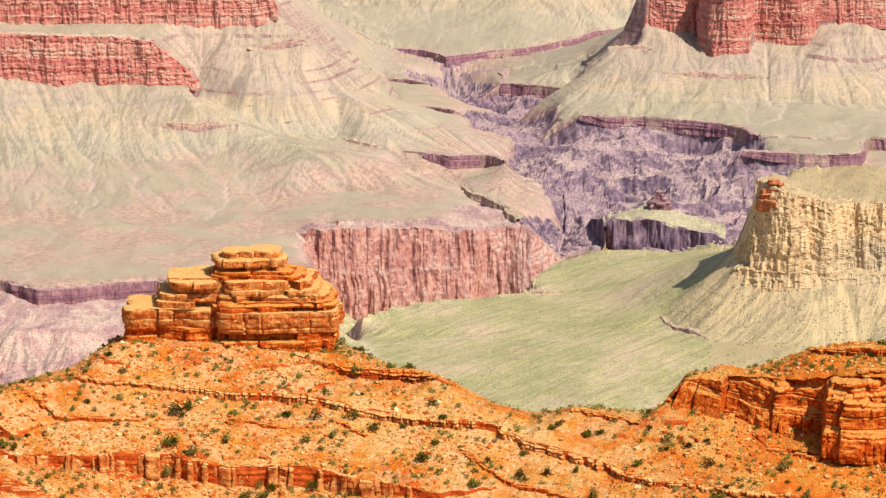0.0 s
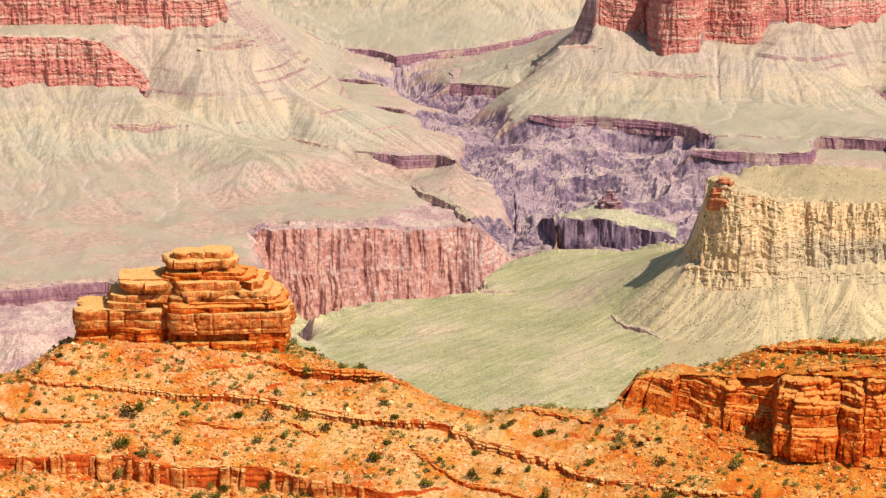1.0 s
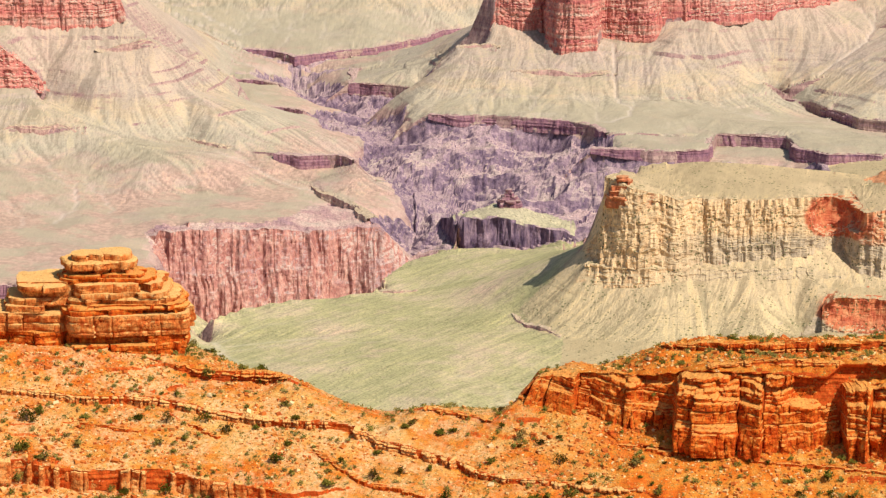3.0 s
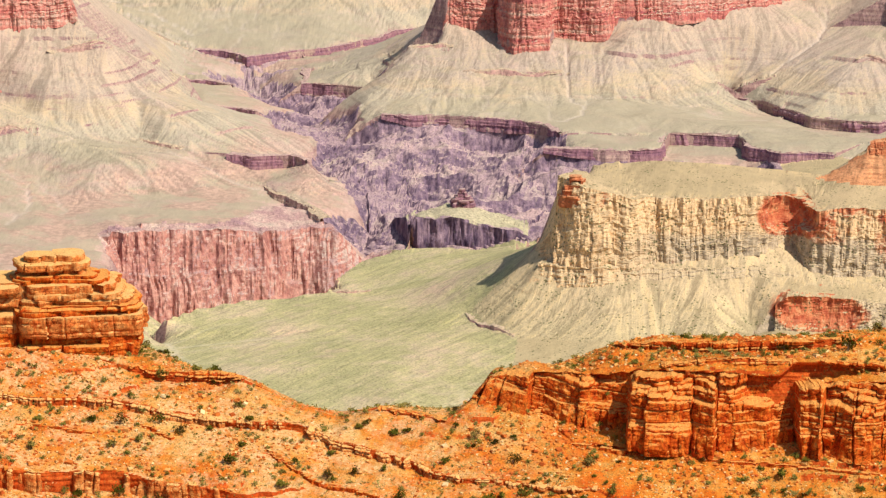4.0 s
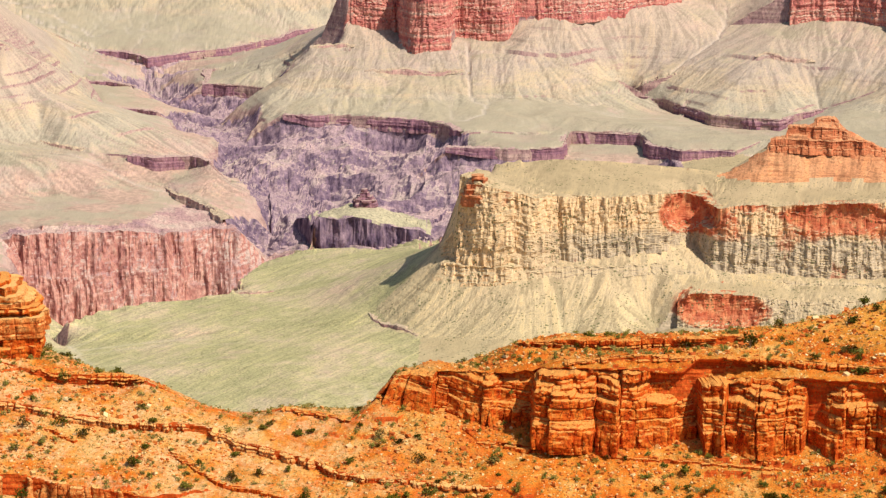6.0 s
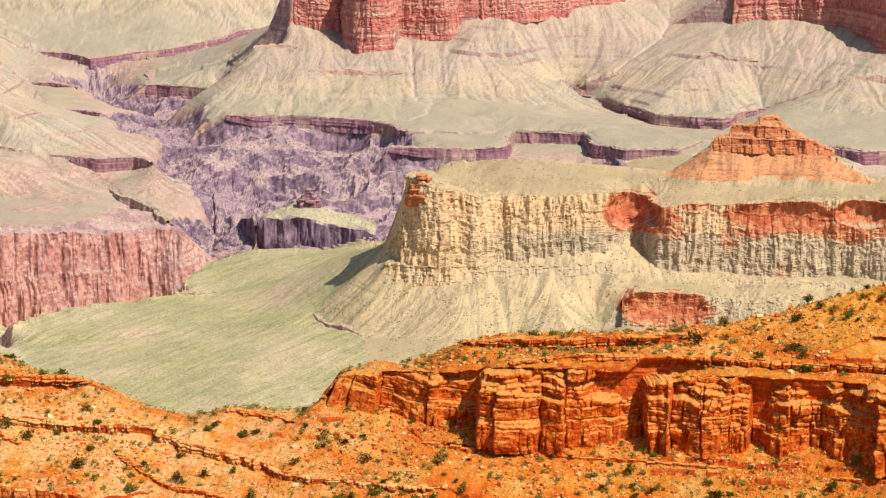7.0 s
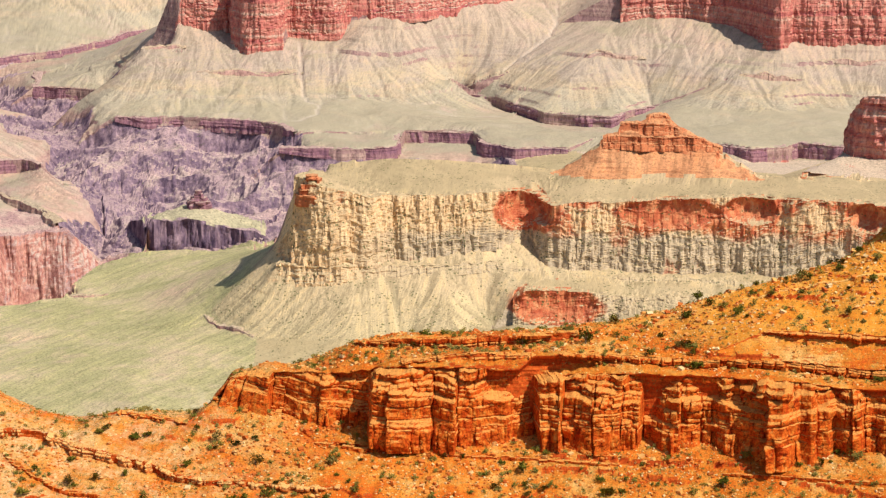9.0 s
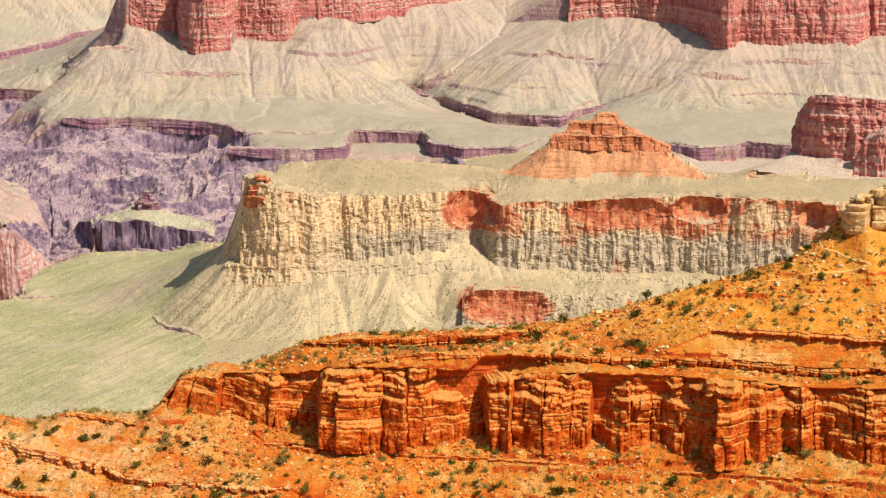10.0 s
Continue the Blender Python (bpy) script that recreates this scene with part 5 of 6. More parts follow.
def relief(S, H, rng, length, height, crack, bed, tiers, jut=1.4, groove=1.6, seed=0, rough=0.5, swing=0.42, worn_edge=1.0):
    """How far a bedded, jointed wall stands out at length S and height H, in metres: flat-faced blocks between a few cracks."""
    ws = S + fbm(H / 6, S / 30, H * 0, 3, seed + 1) * 1.0
    z, b = beds_of(rng, 0, height, *bed)
    hh = H + fbm(S / 18, H * 0, H * 0, 3, seed + 7) * 0.06 * height
    j = np.clip(np.searchsorted(z, hh) - 1, 0, len(z) - 2)
    gap = np.minimum(hh - z[j], z[j + 1] - hh)
    # beds are bundled: a bundle shares its cracks
    share, k = np.zeros(len(z) + 1, int), 0
    for i in range(len(z)):
        share[i] = k
        k += rng.random() < (0.75 if tiers > 1 else 0.25)
    out = np.zeros_like(S)
    for m in range(k + 1):
        at, o, turn = joints(rng, length, *crack)
        i = np.clip(np.searchsorted(at, ws) - 1, 0, len(at) - 2)
        wide = at[i + 1] - at[i]
        near = np.minimum(ws - at[i], at[i + 1] - ws)
        face = o[i] * jut + turn[i] * swing * (ws - at[i] - wide / 2) * np.clip(9 / wide, 0.3, 1)
        face = face - groove * 0.7 * (np.abs(turn[i]) > 0.45) * np.exp(-(near / 0.28) ** 2)
        chip = np.clip(0.9 - near, 0, 1) * 0.5 + np.clip(0.5 - gap, 0, 1) * 0.7
        out = np.where(share[j] == m, face - chip * worn_edge, out)
    ledge = b[j] * 0.55 + np.clip(fbm(S / 12, H / 5, H * 0 + 8, 3, seed + 8), -0.5, 0.5) * 1.6
    return out + ledge - 0.45 * np.exp(-(gap / 0.2) ** 2) + fbm(S / 3.0, H / 2.0, H * 0 + 3, 4, seed + 9) * rough + fbm(S / 0.9, H / 0.7, H * 0 + 5, 2, seed + 10) * 0.3 * rough


def rubble(S, H, rng, length, height, seed):
    """A broken wall: large blocks, each split into small ones, with shelves that step back towards the top."""
    big = relief(S, H, rng, length, height, (7, 22), (4.0, 11.0), 3, 2.6, 2.4, seed, 0.8, 0.85)
    small = relief(S + 3, H, rng, length, height, (1.5, 6.0), (1.2, 4.0), 2, 0.9, 1.3, seed + 50, 0.6)
    soft = np.clip(0.5 + 1.5 * fbm(S / 14, H / 9, H * 0 + 2, 3, seed + 61), 0.15, 1)         # some faces stay whole
    shelf = np.zeros_like(S)
    z, b = beds_of(rng, 2, height, 3.5, 8)
    for k, level in enumerate(z[1:-1]):
        deep = np.clip(0.7 + 2.6 * fbm(S / 16, S * 0 + k * 7, S * 0, 3, seed + 70), 0, 2.6) * (0.5 + 0.9 * level / height)
        shelf -= deep / (1 + np.exp(-np.clip((H + fbm(S / 8, S * 0, S * 0 + k, 2, seed + 71) - level) / 0.18, -30, 30)))
    for k, (share, back) in enumerate(((0.62, 2.6), (0.8, 3.6), (0.9, 2.2))):      # the upper beds step back in slabs
        level = height * share + fbm(S / 24, S * 0 + k * 3, S * 0, 3, seed + 75) * 4 + np.round(fbm(S / 7, S * 0 + k * 5, S * 0, 2, seed + 76) * 2) * 0.7
        shelf -= back * np.clip(1 + 1.2 * fbm(S / 11, S * 0 + k * 9, S * 0, 3, seed + 77), 0.2, 2) / (1 + np.exp(-np.clip((H - level) / 0.14, -30, 30)))
    return big + small * soft + shelf


def flutes(S, H, rng, height, k, seed, bedded=1.0):
    """A far, high wall: deep ribs and clefts that run down it, crossed by thinner beds."""
    ws = S + fbm(H / 30, S / 60, H * 0, 3, seed + 1) * 5
    out = fbm(ws / 46, H / 190, H * 0, 3, seed + 2) * 14 + fbm(ws / 17, H / 90, H * 0, 3, seed + 3, True) * 6.5 + fbm(ws / 6, H / 34, H * 0, 3, seed + 4, True) * 2.4
    z, b = beds_of(rng, 0, height, 2.2, 8)
    hh = H + fbm(S / 40, H / 30, H * 0, 3, seed + 7) * 3
    j = np.clip(np.searchsorted(z, hh) - 1, 0, len(z) - 2)
    gap = np.minimum(hh - z[j], z[j + 1] - hh)
    return k * (out + bedded * (b[j] * 0.9 - 0.8 * np.exp(-(gap / 0.6) ** 2)) + fbm(S / 4, H / 3, H * 0 + 3, 3, seed + 9) * 1.0)


def wall(parent, path, rng, crack, bed, tiers, bays=(), proud=2.0, jut=1.4, pitch=0.45, cap=5.0, piece=18.0, name="buttress", set_back=0.0, seed=0, k=1.0, rock=None, ribbed=0.0, bedded=1.0, blocky=0.0, alcoves=()):
    """A cliff of bedded rock along a path, cut into buttresses that are parts of their thing."""
    length = path.s[-1]
    s = np.arange(0, length, pitch)
    tops, feet, norm = [], [], []
    for v in s:
        p, f, turn = path.at(float(v))
        tops.append(p), feet.append(f), norm.append((math.sin(turn), -math.cos(turn), 0))
    tops, feet, norm = np.array(tops), np.array(feet), np.array(norm)
    seen = np.abs(np.degrees(np.arctan2(tops[:, 0], tops[:, 1])) - 0.3) < 15.2      # the sheet ends there too
    s, tops, feet, norm = s[seen], tops[seen], feet[seen], norm[seen]
    for _ in range(12):
        norm[1:-1] = (norm[:-2] + norm[1:-1] + norm[2:]) / 3
    high = tops[:, 2] - feet[:, 2]
    rows = int(max(high.max() / (pitch * 0.8), 5))
    u = np.linspace(-0.14, 1, rows)
    H = u[None] * high[:, None]
    Sg = np.repeat(s[:, None], rows, 1)
    if tiers > 1 and not ribbed:
        out = proud + rubble(Sg, H, rng, length, high.max(), seed) * np.clip(high / 20, 0.25, 1)[:, None] + high[:, None] / 9
    else:
        out = proud + flutes(Sg, H, rng, high.max(), ribbed, seed, bedded) + (blocky * relief(Sg / blocky, H / blocky, rng, length / blocky, high.max() / blocky, (3, 9), (1.2, 3.5), 1, 1.0, 1.2, seed + 13) if blocky else 0) - set_back * np.clip(u, 0, 1)[None] * high[:, None] if ribbed else proud + k * relief(Sg / k, H / k, rng, length / k, high.max() / k, crack, bed, tiers, jut, min(1.6, 0.35 * high.max() / k), seed, 0.9 if tiers > 1 else 0.5) - set_back * np.clip(u, 0, 1)[None] * high[:, None]
    if tiers == 1 and not ribbed and high.max() < 6:                      # thin ledges are undercut and break off in a sharp brow
        out = out - np.clip(0.32 - u, 0, 0.32)[None] * np.clip(1.6 + 2 * fbm(Sg / 7, H * 0, H * 0, 3, seed + 15), 0.2, 3.2) + 0.9 * np.round(1.5 * fbm(Sg / 2.6, H * 0, H * 0 + 4, 2, seed + 16) + 0.3 * np.sign(u - 0.6)[None])
    if bays:
        out = out + np.interp(s, [b[0] for b in bays], [b[1] for b in bays])[:, None]
    for ax, az, hx, hz, deep in alcoves:               # hollows weathered out under an arch
        r = ((tops[:, :1] - ax) / hx) ** 2 + ((feet[:, 2:] + H - az) / hz) ** 2 + fbm(Sg / 9, H / 9, H * 0, 3, seed + 80) * 0.25
        out = out * np.clip(0.35 + r * 0.65, 0.35, 1) - deep * np.sqrt(np.clip(1 - r, 0, 1))
    rag = fbm(s / 3.5 / k, s * 0, s * 0, 3, seed + 20) * min(1.2, high.max() * 0.12)
    pos = feet[:, None] * (1 - u)[None, :, None] + tops[:, None] * u[None, :, None] + norm[:, None] * out[:, :, None]
    pos[:, :, 2] += rag[:, None] * np.clip(u, 0, 1)[None] ** 3
    lid = []
    for j in range(1, 7):                                # the broken top behind the edge
        q = pos[:, -1].copy()
        q -= norm * ((cap + out[:, -1:]) * j / 6 + (k * fbm(s / 2.2 / k, s * 0 + j * 5, s * 0, 3, seed + 33) * 0.9)[:, None] * (j < 6))
        q[:, 2] += k * (fbm(q[:, 0] / 2 / k, q[:, 1] / 2 / k, q[:, 0] * 0, 3, seed + 30) * 0.8 - 0.25 * (j == 6) + 0.05 * j)
        lid.append(q)
    pos = np.concatenate([pos, np.stack(lid, 1)], 1)
    base = np.array(parent.matrix_world.translation)
    step = max(2, int(piece / pitch))
    for c in range(0, len(s) - 1, step):
        cut = pos[c:min(c + step, len(s) - 1) + 1] - base
        if len(cut) > 1:
            part(name, grid_mesh(name, cut, np.ones((cut.shape[0] - 1, cut.shape[1] - 1), bool), rock or M_BLOCK, False), None, parent)


rng = random.Random(5)
# the long cliff; bays: length along it, how far the wall stands out
top, foot = near_line("cliff_top")[4], near_line("cliff_foot")[4]
cliff = thing("cliff", Matrix.Translation(foot[7]), "massive orange-red sandstone cliff with deep shaded clefts", "cliff")
path = Path(top, foot)
BAYS = [(0, 0), (22, 1), (36, 3), (41, 3), (45, -3), (59, -4), (64, 13), (85, 11), (98, 6), (115, 9), (118, 4), (131, 2), (137, 9), (163, 10), (165, 4), (174, 0),
        (179, 7), (189, 5), (193, 0), (199, -1), (204, 7), (228, 9), (230, 3), (234, -1), (238, 6), (245, 6), (248, -1), (252, 6), (258, 6), (262, -2), (280, 2)]
wall(cliff, path, rng, None, None, 3, [(a, b * 0.62 - 1.0) for a, b in BAYS], 0.4, 1.3, 0.4, 9.0, 16.0, "buttress", 0.06, 40)

# ledges: line, cracks, beds, tiers, label
for name, crack, bed, label in (
        ("ledge_1", (1.5, 4.5), (1.4, 3.0), "pale-faced broken sandstone ledge running down the ridge"),
        ("ledge_2", (2, 6), (0.5, 1.2), "layered red ledge below the butte"),
        ("ledge_3", (1.8, 5), (6, 8), "pale-topped sandstone ledge with pillar-like clefts"),
        ("ledge_14", (2, 5), (0.8, 2.0), "broken sandstone ledge beside a gully"),
        ("ledge_5", (2, 5), (0.5, 1.0), "short layered sandstone ledge on the saddle"),
        ("bench_a", (3, 9), (0.6, 1.6), "stepped orange sandstone ledge above the cliff"),
        ("bench_b", (3, 8), (0.6, 1.6), "stepped orange sandstone ledge above the cliff"),
        ("bench_d", (3, 9), (0.8, 2.2), "stepped orange sandstone ledge on the crest"),
        ("bench_e", (2, 5), (0.8, 2.4), "pale yellow broken outcrop on the hilltop"),
        ("bench_c", (3, 8), (0.6, 1.6), "stepped orange sandstone ledge above the cliff")):
    _, high, lean, _, row = near_line(name)
    n = len(row) - 1
    low = [(x * (1 - lean / 1100), y * (1 - lean / 1100), z - high * (0.35 + 0.65 * min(1, 4 * i / n, 4 * (n - i) / n))) for i, (x, y, z) in enumerate(row)]
    ledge = thing("rock_ledge", Matrix.Translation(row[n // 2]), label, "ledge", "sandstone ledges")
    wall(ledge, Path(row, low), rng, crack, bed, 1, (), 0.9, 0.7 if name != "ledge_3" else 1.5, 0.3, 2.5, 14.0, "ledge_piece", 0.1, 60 + len(name), 1.0, M_PALE if name in ("ledge_1", "ledge_3", "bench_e") else M_BLOCK)

# low ledges of single blocks
for name, wide, bands, label in (
        ("ledge_11", (0.9, 2.6), [(-0.2, 0.5), (0.5, 1.1)], "thin red sandstone ledge below the cliff"),
        ("ledge_12", (0.9, 3), [(-0.2, 1.1)], "thin red sandstone ledge"),
        ("ledge_13", (0.9, 3), [(-0.2, 1.1)], "thin red sandstone ledge"),
        ("ledge_4", (0.9, 3), [(-0.2, 1.1)], "thin red sandstone ledge"),
        ("ledge_7", (0.9, 3), [(-0.2, 1.1)], "thin red sandstone ledge"),
        ("ledge_8", (0.9, 3.5), [(-0.2, 1.1)], "thin red sandstone ledge"),
        ("ledge_9", (0.9, 3.5), [(-0.2, 1.1)], "thin red sandstone ledge"),
        ("ledge_10", (0.9, 3.5), [(-0.2, 1.1)], "thin red sandstone ledge")):
    _, high, lean, _, row = near_line(name)
    n = len(row) - 1
    low = [(x * (1 - lean / 1100), y * (1 - lean / 1100), z - high * (0.35 + 0.65 * min(1, 4 * i / n, 4 * (n - i) / n))) for i, (x, y, z) in enumerate(row)]
    ledge = thing("rock_ledge", Matrix.Translation(row[n // 2]), label, "ledge", "sandstone ledges")
    courses(ledge, Path(row, low), rng, bands, wide, (2.2, 3.4), 1.2 if high > 2 else 0.7, 0.16, 0.15, 0.6)

# a stack of beds, each a slab with rounded corners: left, right, bottom, top, front, depth, round
def stack(parent, beds, rock, pitch=0.45, thin=None, crack=(5, 15), jut=1.1, wave=1.8):
    rng = random.Random(len(beds))
    for k, (x0, x1, z0, z1, front, depth, rnd) in enumerate(beds):
        # outline: a rectangle with rounded corners, walked in steps of about half a metre
        w, d = x1 - x0, depth
        ring, nor = [], []
        for cx, cy, a0 in ((x1 - rnd, front + rnd, -90), (x1 - rnd, front + d - rnd, 0), (x0 + rnd, front + d - rnd, 90), (x0 + rnd, front + rnd, 180)):
            for q in range(13):
                a = radians(a0 + q * 7.5)
                ring.append((cx + rnd * math.cos(a), cy + rnd * math.sin(a)))
                nor.append((math.cos(a), math.sin(a)))
        ring.append(ring[0]), nor.append(nor[0])
        ring, nor = np.array(ring), np.array(nor)
        run = np.concatenate([[0], np.cumsum(np.hypot(*np.diff(ring, axis=0).T))])
        s = np.linspace(0, run[-1], int(run[-1] / pitch))
        px, py = np.interp(s, run, ring[:, 0]), np.interp(s, run, ring[:, 1])
        nx, ny = np.interp(s, run, nor[:, 0]), np.interp(s, run, nor[:, 1])
        high = z1 - z0
        u = np.linspace(0, 1, max(4, int(high / (pitch * 1.1))))
        S, H = np.repeat(s[:, None], len(u), 1), np.repeat(u[None] * high, len(s), 0)
        bulge = -0.25 * np.abs(2 * u - 1)[None] ** 8
        fade = np.minimum(1, np.minimum(s, s[-1] - s) / 2)[:, None]
        out = fade * (relief(S, H, rng, run[-1], high, crack, (1.8, 5.0), 1, jut, 1.2, 90 + 11 * k, 0.6, 0.5, 0.45) + bulge
                      + wave * fbm(px / 13, py / 13, px * 0 + z0 / 16, 3, 77)[:, None])
        g = np.stack([px[:, None] + nx[:, None] * out, py[:, None] + ny[:, None] * out, z0 + H], -1)
        mid = np.array([(x0 + x1) / 2, front + d / 2, 0])
        lids = []
        for q in (0.12, 0.3, 0.6, 1.0):                      # the top runs in to the middle, strewn and uneven
            v = g[:, -1] * (1 - q) + np.array([mid[0], mid[1], z1]) * q
            v[:, 2] = z1 + fbm(v[:, 0] / 3, v[:, 1] / 3, v[:, 0] * 0 + k, 3, 99) * 0.5 * (q < 1)
            lids.append(v)
        g = np.concatenate([g, np.stack(lids, 1)], 1)
        part("caprock" if k > len(beds) - 3 else "rock_bed", grid_mesh("rock_bed", g, np.ones((g.shape[0] - 1, g.shape[1] - 1), bool), thin if thin and (z1 - z0 < 2.3 or z0 < -1) else rock, False), None, parent)


# the butte
BX, BY = -188.8, 1130.3
bz = 700 - 0.2594 * math.hypot(BX, BY)
butte = thing("butte", pose(BX, BY, bz, 0, 0, math.degrees(math.atan2(-BX, BY))), "stepped orange sandstone butte with a rounded caprock", "butte")
# left, right, bottom, top, front, depth, round
BEDS = [(-7, 42, -5, 1.8, -1.5, 40, 3), (-44.5, -3, -2, 6.5, 7.5, 30, 5), (-44.5, -3, 6.3, 14.5, 6.8, 30, 5),
        (-8, 44, -2, 5.5, 0.8, 42, 4), (-7.5, 44.5, 5.3, 14, -0.6, 42, 5), (-7, 43, 13.8, 16, 1.2, 38, 5),
        (-33, -4, 14.3, 17.2, 8.5, 26, 4), (-7, 42, 15.8, 18, 0.4, 37, 5), (-32, -4, 17, 20, 9, 25, 4),
        (-7, 40.5, 17.8, 20.5, 1.8, 36, 6), (-6, 38, 20.3, 22.6, 2.4, 34, 6), (-26, -3, 19.8, 26.5, 10, 24, 4),
        (-5, 35, 22.4, 26, 3.8, 32, 7), (-8, 31, 25.8, 27.6, 7, 26, 8), (-9, 26, 27.4, 29, 10.5, 20, 8), (-7, 22, 28.8, 31.2, 13, 18, 4),
        (-8.5, 22, 31, 34.4, 11.5, 20, 5), (-5, 19.5, 34.2, 37, 13.5, 15, 6)]
stack(butte, BEDS, M_PALE, 0.5, M_BLOCK, (7, 22), 0.55, 2.4)

# the small red stack on the knoll in the gorge
KX, KY = -33.4, 3344.0
knob = thing("rock_stack", pose(KX, KY, 11, 0, 0, 0.6), "small dark red rock stack on a green knoll", "rock")
stack(knob, [(-14, 13, -8, 4, -8, 20, 5), (-11, 9, 3.5, 8, -6, 16, 4), (-7, 7, 7.5, 13, -5, 12, 4), (-5, 5, 12.5, 17, -3, 9, 3)], M_HAZY_RIM, 1.2)


# ---- the far cliffs, bedded and jointed like the near ones ----
def far_line(name):
    return next(row for row in FAR_LINES if row[0] == name)


def under(top, foot):
    """The foot of a cliff below each point of its top, taken at the same bearing."""
    a = [math.atan2(x, y) for x, y, z in foot]
    d, z = [math.hypot(x, y) for x, y, _ in foot], [p[2] for p in foot]
    out = []
    for x, y, _ in top:
        b = math.atan2(x, y)
        r = float(np.interp(b, a, d))
        out.append((r * math.sin(b), r * math.cos(b), float(np.interp(b, a, z))))
    return out


def fine(row, step):
    """The same line with points at most a step apart."""
    out = [row[0]]
    for p, q in zip(row, row[1:]):
        n = max(1, int(math.dist(p, q) / step))
        out += [tuple(a + (b - a) * i / n for a, b in zip(p, q)) for i in range(1, n + 1)]
    return out


def bedded_in(row, high):
    """A ledge line laid on the slope: it winds with the contour and stands half out of the ground."""
    out, n = [], len(row) - 1
    for i, (x, y, z) in enumerate(row):
        d = math.hypot(x, y) + 9 * noise.noise(Vector((x / 30, y / 30, 5.0)))
        a = math.atan2(x, y)
        c = min(max(int(round((a - FAR_TURNS[0]) / (FAR_TURNS[1] - FAR_TURNS[0]))), 0), COLS - 1)
        o = np.argsort(FAR_D[c], kind="stable")
        g = float(np.interp(d, FAR_D[c][o], FAR_Z[c][o]))
        out.append((d * math.sin(a), d * math.cos(a), g + high * (0.55 * min(1, 3 * i / n, 3 * (n - i) / n) - 0.15)))
    return out


rng = random.Random(21)
# thing, line, rock, strength of the ribs, spacing, how far it stands out
for owner, line, rock, ribs, pitch, proud in (
        ("mesa", "mesa_crest", M_MESA, 0.7, 1.25, 7), ("mesa", "outcrop_top", M_MESA, 0.7, 1.1, 3), ("mesa", "mesa_ledge", M_MESA, 0.3, 1.3, 2),
        ("rock_temple_west", "temple_l_top", M_TEMPLE, 0.8, 1.9, 4), ("rock_temple_west", "temple_l2_top", M_TEMPLE, 0.8, 2.0, 4),
        ("rock_temple", "temple_r_top", M_TEMPLE, 0.7, 1.9, 4), ("rock_temple_east", "temple_r2_top", M_TEMPLE, 0.75, 1.9, 4),
        ("dark_mesa", "dark_top", M_TEMPLE, 0.9, 1.7, 4), ("dark_mesa", "dark_b_top", M_TEMPLE, 0.9, 1.7, 4),
        ("gorge_wall", "wall_top", M_PINK, 1.7, 1.6, 10),
        ("hill", "hill_bed_top", M_HILL, 0.35, 0.8, 2), ("hill", "hill_two_top", M_HILL, 0.35, 0.8, 2), ("hill", "hill_cap_top", M_HILL, 0.3, 0.8, 1.5)):
    top = far_line(line)[4]
    foot = under(fine(top, 12), far_line("mesa_ledge_foot" if line == "mesa_ledge" else line.replace("_top", "_foot").replace("_crest", "_foot"))[4])
    bedding = 0.1 if rock == M_PINK else 0.2 if line == "mesa_crest" else 0.5 if line == "outcrop_top" else 0.7 if rock == M_TEMPLE else 0.8 if ribs > 0.5 else 2.2
    block = 0.55 if line in ("mesa_crest", "outcrop_top", "mesa_ledge") else 0.8 if rock in (M_MESA, M_HILL) else 0.6 if rock == M_TEMPLE else 0
    wall(THINGS[owner], Path(fine(top, 12), foot), rng, None, None, 1, (), proud, 1, pitch, 10.0, 70.0, "buttress", 0.02, 200 + 3 * len(line), 2.0, rock, ribs, bedding, block, ALCOVES if line in ("mesa_crest", "outcrop_top") else ())

for name, high, lean, _, row in FAR_LINES:
    if high >= 7 and (name.startswith("rim") or name in ("left_rim", "slab")):
        n = len(row) - 1
        low = [(x * (1 - lean / 3700), y * (1 - lean / 3700), z - high * (0.35 + 0.65 * min(1, 4 * i / n, 4 * (n - i) / n))) for i, (x, y, z) in enumerate(row)]
        rim = thing("rim_cliff", Matrix.Translation(row[n // 2]), "dark purple-brown cliff along the plateau rim", "cliff", "canyon rims")
        wall(rim, Path(row, low), rng, None, None, 1, (), 3, 1, 1.7, 9.0, 80.0, "buttress", 0.05, 300 + len(name), 2.0, M_TALUS if name == "slab" else M_HAZY_RIM, 0.5, 1.2)

for name, high, lean, _, row in FAR_LINES:
    if name in ("r_talus_a", "r_talus_b", "r2_ledge", "r2_ledge_b", "r2_ledge_c", "l2_ledge", "spur_ledge", "rim_6b", "fan_ledge", "green_cliff"):
        row = bedded_in(fine(row, 7), high)
        n = len(row) - 1
        low = [(x * (1 - lean / 3700), y * (1 - lean / 3700), z - high * (0.1 + 1.3 * min(1, 3 * i / n, 3 * (n - i) / n))) for i, (x, y, z) in enumerate(row)]
        ledge = thing("rock_ledge", Matrix.Translation(row[n // 2]), "thin dark ledge on the pale canyon slope", "ledge", "slope ledges")
        wall(ledge, Path(row, low), rng, None, None, 1, (), 1.5, 1, 1.1, 7.0, 90.0, "ledge_piece", 0.05, 400 + len(name), 2.0, M_TALUS, 0.35, 1.0)

# the red-brown knob on the end of the mesa
knob = thing("rock_outcrop", pose(85.2, 2726.0, 144.0, 0, 0, -2), "red-brown weathered rock knob on the mesa's end", "rock")
stack(knob, [(-17, 17, -9, 3, -9, 24, 7), (-14, 14, 2.5, 8, -7, 20, 6), (-11, 12, 7.5, 13, -6, 17, 5), (-8, 9, 12.5, 18, -4, 13, 4), (-5, 5, 17.5, 22, -3, 9, 3)], M_HILL, 1.0)

